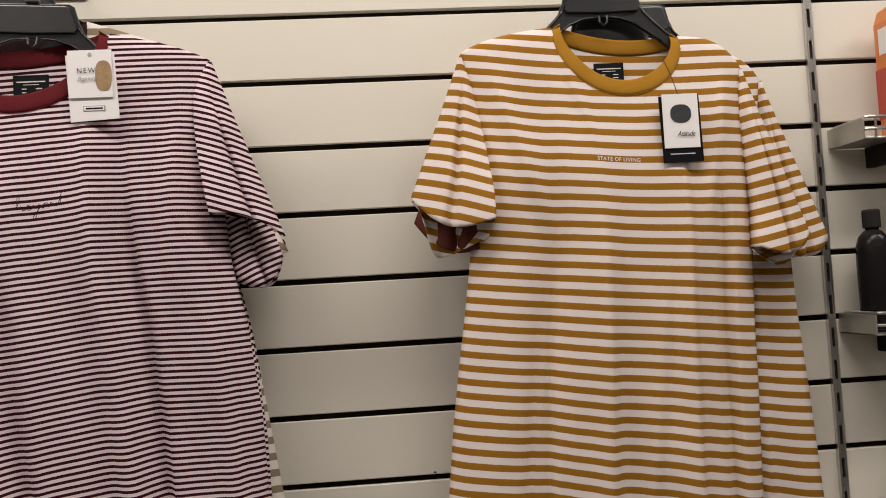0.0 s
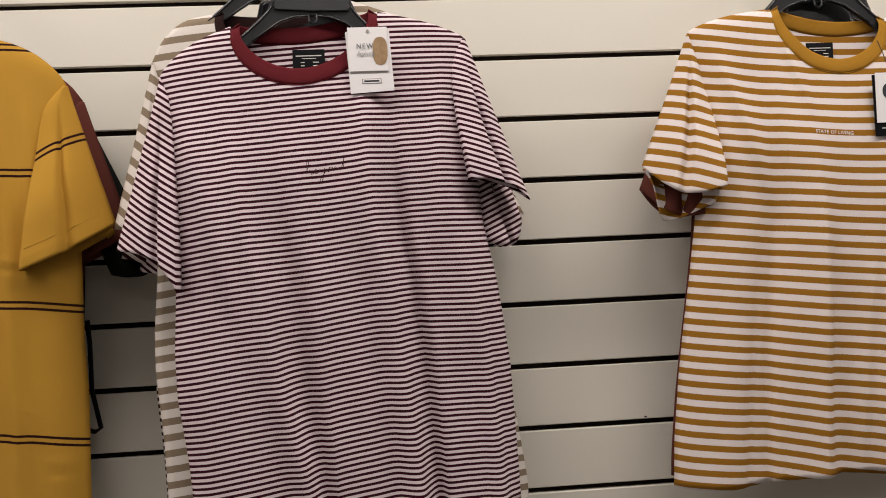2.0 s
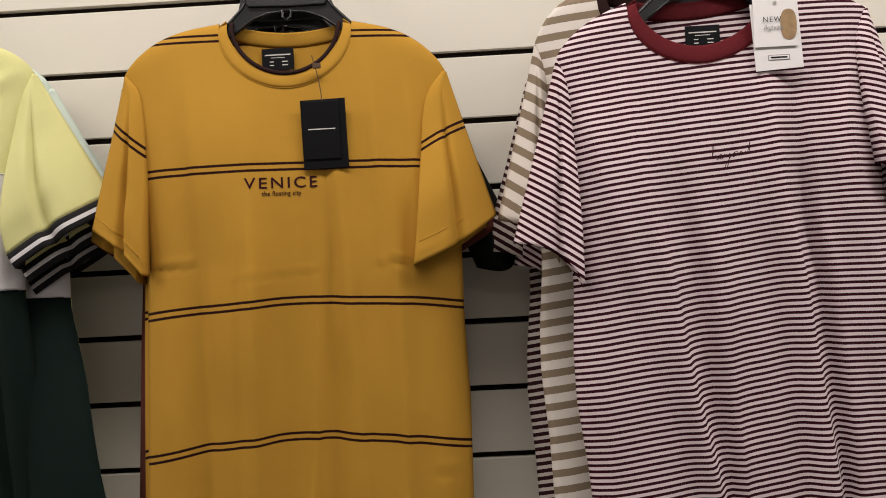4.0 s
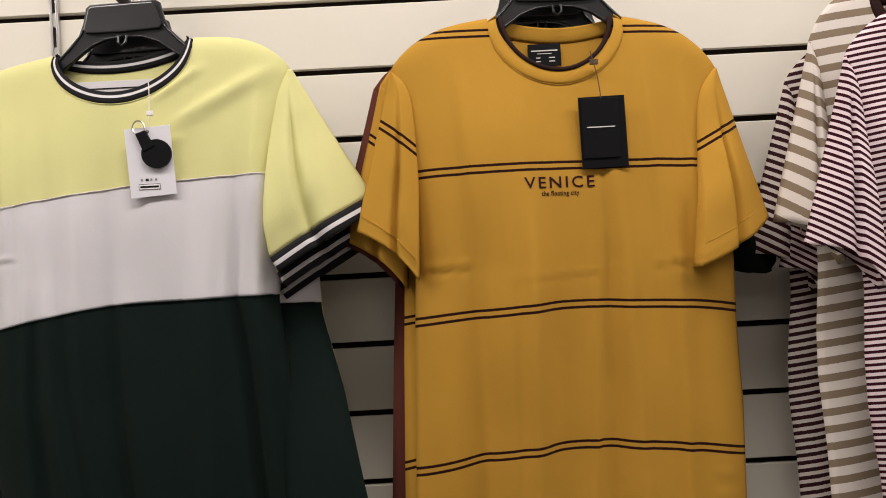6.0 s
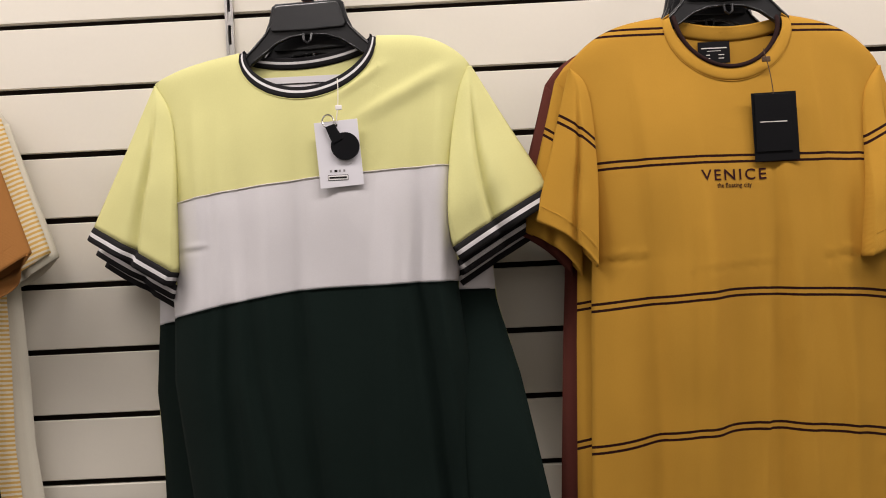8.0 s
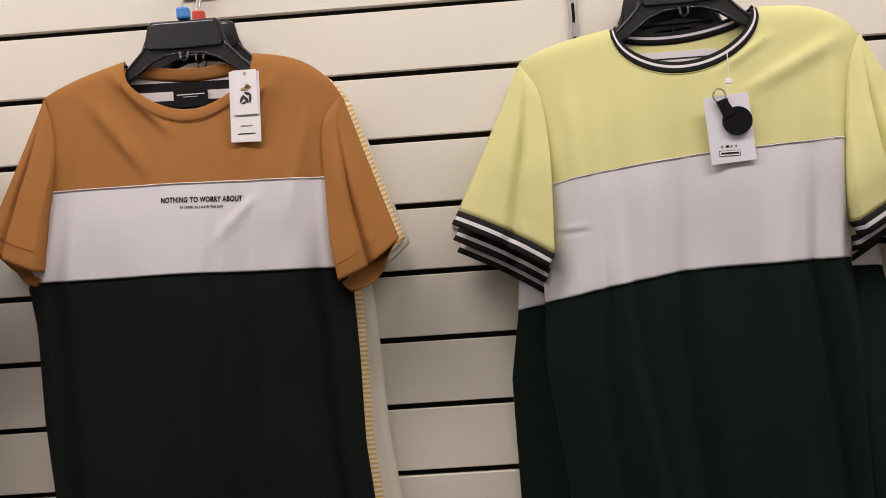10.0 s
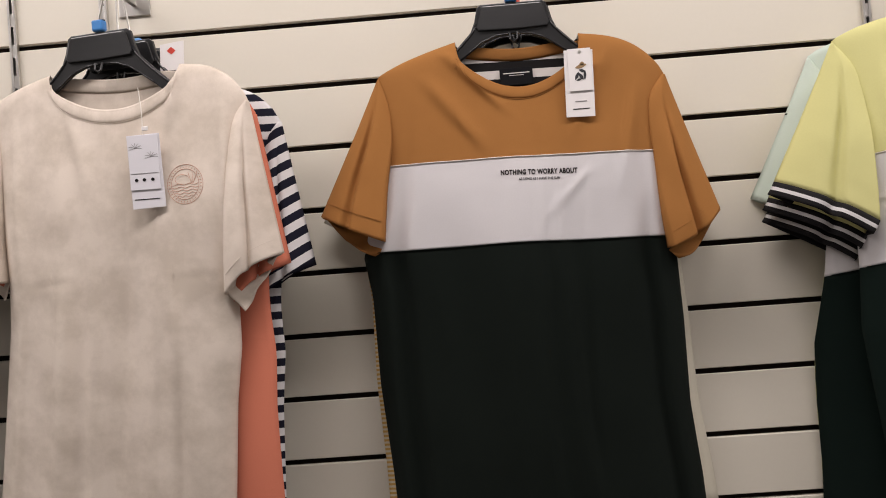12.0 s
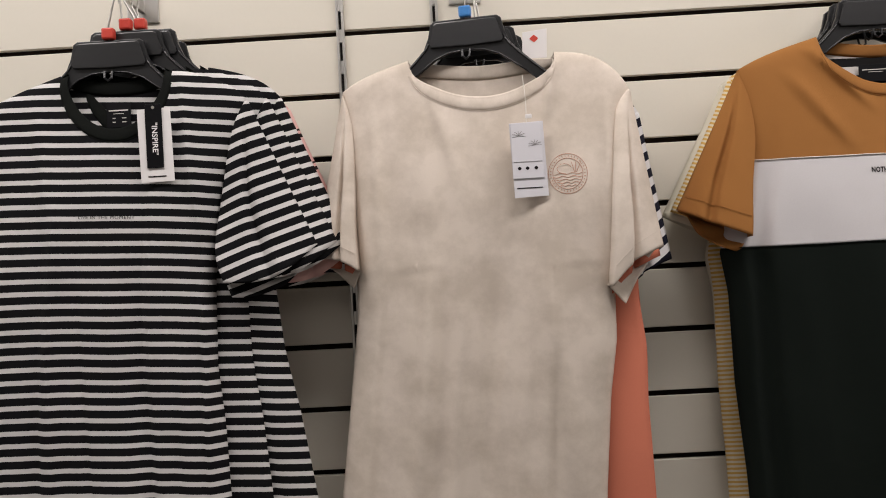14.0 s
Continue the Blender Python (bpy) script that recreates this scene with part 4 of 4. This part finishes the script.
for px, pz, rx, rz, lean, ink in ((-2.6005, 1.8590, 0.0085, 0.0030, 0.25, "brown_ink"), (-2.5985, 1.8625, 0.0035, 0.0030, 0.0, "brown_ink"), (-2.6070, 1.8450, 0.0065, 0.0022, 1.1, "dark_ink"), (-2.6010, 1.8440, 0.0060, 0.0024, -1.0, "dark_ink"), (-2.5955, 1.8455, 0.0070, 0.0020, 1.5, "dark_ink"), (-2.5990, 1.8520, 0.0050, 0.0022, -0.4, "dark_ink"), (-2.6040, 1.8395, 0.0045, 0.0016, 0.3, "dark_ink")):
    part("picture", blob(px, pz, rx, rz, y - 0.0021, 1.5, 12, lean), ink, tag, "dark abstract picture")
mark(tag, "print_bars", -2.616, -2.592, 1.7965, 1.7977, y, "ink", "printed bars")
mark(tag, "print_bars", -2.612, -2.595, 1.8075, 1.8087, y, "grey_ink", "printed bars")
part("eyelet", blob(-2.601, 1.880, 0.0022, 0.0022, y - 0.0021, depth=0.0006), "zinc", tag)

# ---- F: tie-dyed cream shirt ----
F = Shirt(-0.138, (-3.390, 1.913), (-3.180, 1.904), (-3.297, 1.829), (-3.493, 1.875), (-3.080, 1.841),
          [(-3.489, 1.703), (-3.485, 1.606), (-3.487, 1.539), (-3.510, 1.372), (-3.525, 1.268), (-3.530, 1.163)],
          [(-3.092, 1.717), (-3.114, 1.560), (-3.115, 1.492), (-3.127, 1.414), (-3.140, 1.272), (-3.144, 1.189)], 1.185,
          ([(-3.480, 1.822), (-3.478, 1.743), (-3.480, 1.669)], (-3.549, 1.625), (-3.505, 1.622), (-3.478, 1.606)),
          ([(-3.102, 1.804), (-3.115, 1.699), (-3.119, 1.630)], (-3.045, 1.619), (-3.089, 1.601), (-3.124, 1.566)),
          yaw=0.185, bulge=(0.006, 0.022), slant=-0.02, folds=((0.30, 0.0, 0.08, 0.007), (0.55, 0.0, 0.05, -0.005), (0.75, 0.02, 0.06, 0.006)), seed=6,
          pulls=((-3.18, 1.905, -3.20, 1.80, 0.010, 0.009), (-3.45, 1.84, -3.44, 1.55, 0.010, 0.006), (-3.115, 1.83, -3.12, 1.55, 0.010, 0.008), (-3.36, 1.86, -3.32, 1.70, 0.014, 0.004), (-3.38, 1.58, -3.40, 1.25, 0.02, 0.006), (-3.20, 1.56, -3.19, 1.25, 0.02, 0.006)),
          creases=((-3.40, 1.603, 0.07, 0.003), (-3.16, 1.60, 0.06, 0.003)))
hung(F, "blue", -0.018, -0.005)
ob = dress(F, "cream tie-dyed T-shirt with a small coral round print", "f_cloth", "f_cloth", stand=0.75, collar_wide=0.018, flaps=(0.026, 0.030))
for k, r in enumerate((0.0265, 0.0205)):
    part("print", rod([(-3.1735 + r * math.cos(a), F.front(-3.1735 + r * math.cos(a), 1.726 + 1.06 * r * math.sin(a)) - 0.0004, 1.726 + 1.06 * r * math.sin(a)) for a in [2 * math.pi * i / 40 for i in range(41)]], 0.00036, 4), "coral_ink", ob, "coral printed ring")
for k in range(34):
    a = 2 * math.pi * k / 34
    part("print", rod([(-3.1735 + r * math.cos(a), F.front(-3.1735 + r * math.cos(a), 1.726 + 1.06 * r * math.sin(a)) - 0.0004, 1.726 + 1.06 * r * math.sin(a)) for r in (0.0224, 0.0246)], 0.0004, 4), "coral_ink", ob, "coral printed tick")
for k in range(5):
    h = 1.709 + 0.0042 * k
    w = math.sqrt(max(0.0, 0.0195 ** 2 - ((h - 1.726) / 1.06) ** 2))
    part("print", rod([(-3.1735 + w * (i / 6 - 1), F.front(-3.1735 + w * (i / 6 - 1), h) - 0.0004, h + 0.0012 * math.sin(i * 1.3 + k)) for i in range(13)], 0.00032, 4), "coral_ink", ob, "coral printed wave")
part("print", rod([(-3.178 + 0.010 * math.cos(a), F.front(-3.178, 1.732) - 0.0006, 1.733 + 0.007 * math.sin(a)) for a in [i * 0.5 for i in range(11)]], 0.00036, 4), "coral_ink", ob, "coral printed curl")
for lean in (-0.006, 0.0, 0.007):
    part("print", rod([(-3.163 + 0.2 * lean, F.front(-3.163, 1.73) - 0.0006, 1.727), (-3.162 + lean, F.front(-3.163, 1.73) - 0.0008, 1.742)], 0.00036, 4), "coral_ink", ob, "coral printed frond")
tag, y = hang_tag(F, ob, -3.2265, 1.7480, 0.047, 0.104, "lilac_card", "pale swing tag of two cards with line drawings", (-3.230, 1.866), "thread", 0.03)
part("front_card", box(-3.2495, -3.2065, y - 0.0016, y - 0.0005, 1.722, 1.799, 0.0003), "lilac_card", tag, "pale front card")
mark(tag, "rule", -3.2475, -3.2085, 1.7448, 1.7454, y - 0.0016, "grey_ink")
for cx0, cz0 in ((-3.239, 1.781), (-3.217, 1.768)):
    for k in range(7):
        a = math.pi * (k / 6) * 1.1 - 0.1
        part("line_drawing", rod([(cx0, y - 0.0018, cz0), (cx0 + 0.006 * math.cos(a), y - 0.0018, cz0 + 0.006 * math.sin(a)), (cx0 + 0.0095 * math.cos(a), y - 0.0018, cz0 + 0.007 * math.sin(a))], 0.0003, 4), "grey_ink", tag)
for cx0 in (-3.240, -3.229, -3.217):
    part("symbol", blob(cx0, 1.736, 0.0026, 0.0024, y - 0.0017, 1.6), "ink", tag, "small printed symbol")
mark(tag, "print_bars", -3.245, -3.209, 1.7082, 1.7094, y, "ink", "printed bars")
part("string_lock", box(-3.2285, -3.2195, y - 0.002, y + 0.001, 1.8050, 1.8110, 0.001), "card", tag, "white string lock")

# ---- G: black and white striped shirt ----
G = Shirt(-0.145, (-3.897, 1.915), (-3.733, 1.915), (-3.818, 1.813), (-4.045, 1.845), (-3.627, 1.864),
          [(-4.030, 1.700), (-4.045, 1.601), (-4.050, 1.480), (-4.055, 1.398), (-4.060, 1.292), (-4.060, 1.180)],
          [(-3.672, 1.720), (-3.685, 1.601), (-3.688, 1.480), (-3.681, 1.398), (-3.678, 1.292), (-3.676, 1.180)], 1.185,
          ([(-4.015, 1.814), (-4.015, 1.699), (-4.020, 1.640)], (-4.138, 1.648), (-4.077, 1.615), (-4.012, 1.600)),
          ([(-3.650, 1.814), (-3.674, 1.699), (-3.680, 1.640)], (-3.536, 1.648), (-3.574, 1.612), (-3.669, 1.600)),
          yaw=0.0, bulge=(0.01, 0.012), slant=-0.055, bow=-0.07, folds=((0.35, 0.0, 0.08, 0.006), (0.70, 0.02, 0.05, -0.006)), seed=7,
          pulls=((-3.72, 1.90, -3.69, 1.60, 0.012, 0.008), (-3.70, 1.62, -3.70, 1.25, 0.010, 0.010), (-3.93, 1.86, -3.90, 1.60, 0.016, 0.006)))
hung(G, "red", -0.011, -0.014)
ob = dress(G, "black T-shirt with white stripes and a black ribbed collar", "g_cloth", "black_rib", collar_wide=0.017, flaps=(0.0, 0.022))
neck_label(G, ob, -3.8195, 1.846, 0.036, 0.036)
part("print", lettering("LIVE IN THE MOMENT", -3.8305, 1.7000, 0.0045, skin(ob, G), 1.15, turn=-0.05, width=0.080), "ink", ob, "black lettering LIVE IN THE MOMENT")
tag, y = hang_tag(G, ob, -3.7525, 1.8005, 0.048, 0.105, "card", "white swing tag under a narrow black card", None, "dark_thread", 0.02)
part("narrow_card", box(-3.7655, -3.7415, y - 0.002, y - 0.0006, 1.768, 1.859, 0.0005), "black_card", tag, "narrow black card")
bm = lettering('"INSPIRE"', -3.7555, 1.8090, 0.0078, lambda a, b: y - 0.002, 1.0, turn=-math.pi / 2, width=0.046, bold=0.0002)
part("lettering", bm, "card", tag, "white word INSPIRE running downwards")
mark(tag, "print_bars", -3.765, -3.739, 1.7552, 1.7568, y, "ink", "printed bars")
part("eyelet", blob(-3.7535, 1.854, 0.0022, 0.0022, y - 0.0021, depth=0.0006), "zinc", tag)

# ---- the shirts hanging behind ----
BEHIND = (
    (A.moved(0.000, -0.032, 0.030, 0.985, 0.0, -0.02, 21, 0.030, arm_r=([(0.12, 1.80), (0.12, 1.72), (0.125, 1.68)], (0.19, 1.66), (0.16, 1.64), (0.13, 1.65))), "red", "maroon T-shirt hanging behind the mustard striped one", "maroon", "maroon", {}),
    (A.moved(0.046, -0.006, 0.056, 1.05, -0.03, 0.06, 22, -0.01), "blue", "mustard striped T-shirt hanging at the back", "a_cloth", "mustard_rib", {}),
    (B.moved(-0.036, 0.032, 0.045, 0.93, 0.022, 0.065, 23, -0.06, yaw=-0.14, bulge=(0.024, 0.0), arm_r=([(-0.640, 1.83), (-0.635, 1.76), (-0.620, 1.70)], (-0.534, 1.630), (-0.560, 1.622), (-0.605, 1.650))), "red", "white T-shirt with wide taupe stripes hanging behind", "taupe", "dark_rib", {}),
    (B.moved(0.004, -0.030, 0.065, 1.0, 0.01, -0.005, 24, yaw=-0.04, arm_r=([(-0.640, 1.80), (-0.632, 1.72), (-0.618, 1.66)], (-0.540, 1.622), (-0.570, 1.578), (-0.604, 1.592))), "red", "white T-shirt with thin burgundy stripes hanging behind", "b_cloth", "burgundy_rib", {}),
    (B.moved(-0.022, -0.008, 0.086, 1.05, 0.03, 0.01, 35, yaw=-0.04), "blue", "cream T-shirt with fine wine stripes hanging behind", "wine_stripe", "burgundy_rib", {}),
    (C.moved(-0.014, -0.012, 0.028, 1.01, 0.0, -0.01, 25), "red", "ochre T-shirt with double lines hanging behind another", "c_cloth", "ochre", {"sleeve_shift": -0.024}),
    (C.moved(-0.012, -0.012, 0.056, 1.07, 0.008, -0.04, 26), "red", "maroon T-shirt hanging behind the ochre ones", "maroon", "maroon", {}),
    (C.moved(0.010, -0.020, 0.072, 0.93, -0.03, -0.03, 36, arm_r=([(-1.21, 1.80), (-1.20, 1.72), (-1.19, 1.64)], (-1.108, 1.612), (-1.125, 1.560), (-1.165, 1.568))), "clear", "black T-shirt hanging at the back of the ochre ones", "black_rib", "black_rib", {}),
    (D.moved(0.000, -0.022, 0.030, 1.00, 0.065, 0.100, 27, yaw=0.09, yaw_low=0.24), "red", "colour-block T-shirt in lemon, white and bottle green hanging behind", "lemon", "d_rib", {"panels": [(1.700, "pale"), (1.5500, "bottle_green")], "cuff": "d_rib"}),
    (D.moved(-0.002, -0.040, 0.050, 0.98, 0.05, 0.045, 37, yaw=0.09, yaw_low=0.18), "red", "lemon and green T-shirt hanging at the back", "lemon", "d_rib", {"panels": [(1.685, "pale"), (1.540, "bottle_green")], "cuff": "d_rib"}),
    (D.moved(-0.010, -0.004, 0.076, 0.98, 0.02, 0.0, 28), "blue", "pale mint T-shirt hanging at the back", "mint", "mint", {}),
    (E.moved(0.004, 0.000, 0.046, 1.005, 0.018, 0.0, 29), "red", "cream T-shirt with fine yellow stripes hanging behind", "yellow_stripe", "yellow_stripe", {}),
    (E.moved(0.002, -0.006, 0.062, 1.03, 0.0, 0.022, 30), "red", "plain cream T-shirt hanging at the back", "cream", "cream", {}),
    (F.moved(0.002, -0.014, 0.030, 1.00, -0.012, 0.066, 31, yaw=0.18, yaw_low=0.26), "red", "coral T-shirt hanging behind the tie-dyed one", "coral", "coral", {}),
    (F.moved(0.014, -0.020, 0.058, 1.065, 0.0, 0.030, 32, yaw=0.08), "blue", "white T-shirt with navy stripes hanging at the back", "navy_stripe", "navy_stripe", {}),
    (G.moved(0.026, 0.004, 0.018, 1.0, 0.0, 0.030, 38), "red", "black and white striped T-shirt close behind another", "g_cloth", "black_rib", {}),
    (G.moved(0.042, 0.008, 0.034, 1.0, 0.0, 0.075, 33), "red", "black and white striped T-shirt hanging behind another", "g_cloth", "black_rib", {}),
    (G.moved(0.048, -0.004, 0.062, 1.0, 0.0, 0.0, 34), "blue", "pink T-shirt with black lines hanging at the back", "pink", "pink", {}),
    (G.moved(0.034, -0.010, 0.082, 1.0, 0.0, -0.03, 39), "clear", "black and white striped T-shirt hanging at the very back", "g_cloth", "black_rib", {}),
)
for shape, clip, label, cloth_name, rib, more in BEHIND:
    hung(shape, clip, -0.018 if shape.cx < -3.7 else 0.0)
    ob = dress(shape, label, cloth_name, rib, fine=False, **more)
    if label.startswith("black T-shirt hanging"):
        part("drawcord", rod([(-1.203, -0.062, 1.50), (-1.2006, -0.062, 1.4636), (-1.2002, -0.063, 1.396), (-1.189, -0.064, 1.338), (-1.198, -0.065, 1.333), (-1.211, -0.064, 1.337)], 0.0036, 7), "leather", ob, "black hanging cord")
    if cloth_name == "coral":
        y = shape.mid - 0.012
        card = part("hang_tag", slab([(-3.222, 1.905), (-3.186, 1.905), (-3.184, 1.948), (-3.220, 1.944)], y - 0.0008, y, 0.0003), "card", ob, "white tag with a red mark")
        part("red_mark", blob(-3.2035, 1.934, 0.0065, 0.0055, y - 0.0009, 1.1, 16), "red", card, "small red printed mark")

# ---- small steel pins left in the wall ----
for x, z in ((-1.745, 1.756), (-2.266, 1.781), (-0.3376, 1.2905)):
    pin = thing("wall_pin", x, 0, z, "tiny dark steel pin stuck in the slatted wall", "pin", "wall pins")
    part("shank", rod([(x, 0.001, z), (x, -0.007, z + 0.0005)], 0.0009, 6), "zinc", pin)
    part("head", lathe(x, -0.0075, z - 0.0006, [(0.0012, 0), (0.0022, 0.0006), (0.0022, 0.0014), (0.0010, 0.002)], 10), "slot", pin, "dark pin head")

# ---- wire shelves with bottles beyond the upright ----
def wire_shelf(x0, x1, z, depth):
    ob = thing("wire_shelf", x0, 0, z, "narrow zinc shelf with a wire guard rail on the slatted wall", "shelf", "wall shelves")
    part("tray", box(x0, x1, -depth, -0.002, z - 0.003, z, 0.0008), "zinc", ob)
    part("side_plate", box(x0, x0 + 0.003, -depth, -0.002, z - 0.003, z + 0.028, 0.0008), "zinc", ob)
    for h in (0.012, 0.030):
        part("rail", rod([(x0 + 0.008, -0.01, z + h), (x0 + 0.008, -depth + 0.004, z + h), (x0 + 0.02, -depth, z + h), (x1, -depth, z + h)], 0.0022, 8), "steel", ob)
    for k in range(4):
        part("rail_post", rod([(x0 + 0.02 + 0.1 * k, -depth, z - 0.002), (x0 + 0.02 + 0.1 * k, -depth, z + 0.030)], 0.0018, 6), "steel", ob)
    part("bracket", box(x0 + 0.06, x0 + 0.075, -depth * 0.8, -0.002, z - 0.035, z - 0.003, 0.001), "slot", ob, "dark shelf bracket")
    return ob


wire_shelf(0.317, 0.80, 1.752, 0.10)
wire_shelf(0.312, 0.80, 1.462, 0.10)
wire_shelf(0.345, 0.80, 1.170, 0.10)


def bottle(x, y, z):
    ob = thing("pump_bottle", x, y, z, "glossy black plastic bottle with a black cap on the shelf", "bottle", "black bottles")
    part("body", lathe(x, y, z, [(0.022, 0), (0.025, 0.004), (0.0255, 0.112), (0.0245, 0.130), (0.0205, 0.143), (0.014, 0.151), (0.0095, 0.154), (0.0095, 0.158)]), "bottle", ob, "", True)
    part("cap", lathe(x, y, z, [(0.0125, 0.157), (0.013, 0.159), (0.013, 0.182), (0.0115, 0.185)]), "slot", ob, "matt black cap")
    return ob


first = bottle(0.349, -0.05, 1.4625)
for k in range(1, 6):
    copy_thing(first, pose(0.349 + 0.053 * k, -0.05 - 0.004 * (k % 2), 1.4625))

pack = thing("spray_bottle", 0.412, -0.055, 1.753, "orange and red plastic spray bottle with a white label", "bottle")
part("body", slab([(0.385, 1.753), (0.447, 1.753), (0.447, 1.945), (0.437, 1.968), (0.418, 1.972), (0.392, 1.955), (0.385, 1.935)], -0.08, -0.035, 0.006), "pack_orange", pack, "orange plastic bottle")
part("band", box(0.3845, 0.4475, -0.0808, -0.0342, 1.785, 1.865, 0.002), "pack_red", pack, "red band")
part("label", box(0.3838, 0.4000, -0.0815, -0.0500, 1.885, 1.925), "card", pack, "white label")
box_thing = thing("carton", 0.455, -0.075, 1.753, "grey card carton standing beside the bottle", "carton")
part("body", box(0.415, 0.500, -0.098, -0.084, 1.7535, 1.950, 0.003), "pack_grey", box_thing)
part("flap", box(0.417, 0.498, -0.0990, -0.0982, 1.925, 1.948), "pack_grey", box_thing)

for k in range(3):
    ob = thing("tube_box", 0.37 + 0.05 * k, -0.06, 1.171, "small black carton on the lowest shelf", "carton", "black cartons")
    part("body", box(0.352 + 0.05 * k, 0.395 + 0.05 * k, -0.085, -0.04, 1.1705, 1.255, 0.002), "black_card", ob)
    part("print_bars", box(0.358 + 0.05 * k, 0.389 + 0.05 * k, -0.0856, -0.0851, 1.222, 1.228), "grey_ink", ob, "grey printed bars")

# ---- the slats of the wall ----
def slat_mesh(x0, x1):
    bm = bmesh.new()
    h = PITCH - GROOVE
    prof = [(0.016, 0.002), (0.004, 0.0), (0.0012, 0.0002), (0.0, 0.0014), (0.0, h - 0.0014), (0.0012, h - 0.0002), (0.004, h), (0.016, h - 0.002)]
    ends = [[bm.verts.new((x, y, z)) for y, z in prof] for x in (x0, x1)]
    for k in range(len(prof) - 1):
        bm.faces.new((ends[0][k], ends[1][k], ends[1][k + 1], ends[0][k + 1]))
    bm.faces.new(ends[0])
    bm.faces.new(ends[1][::-1])
    bmesh.ops.recalc_face_normals(bm, faces=bm.faces)
    me = bpy.data.meshes.new("slat")
    bm.to_mesh(me)
    bm.free()
    me.materials.append(MAT["slat"])
    return me


cuts = [X0, -4.73, -3.504, -2.127, -0.915, 0.2985, 1.52, X1]
for x0, x1 in zip(cuts, cuts[1:]):
    me = slat_mesh(x0 + 0.0006, x1 - 0.0006)
    k = -12
    while GROOVE_Z + (k + 1) * PITCH < CEIL:
        z = GROOVE_Z + k * PITCH + GROOVE / 2
        if z > 0.0:
            slat = new("slat", me)
            slat.location = (0, 0, z)
            slat.parent = wall_north
        k += 1
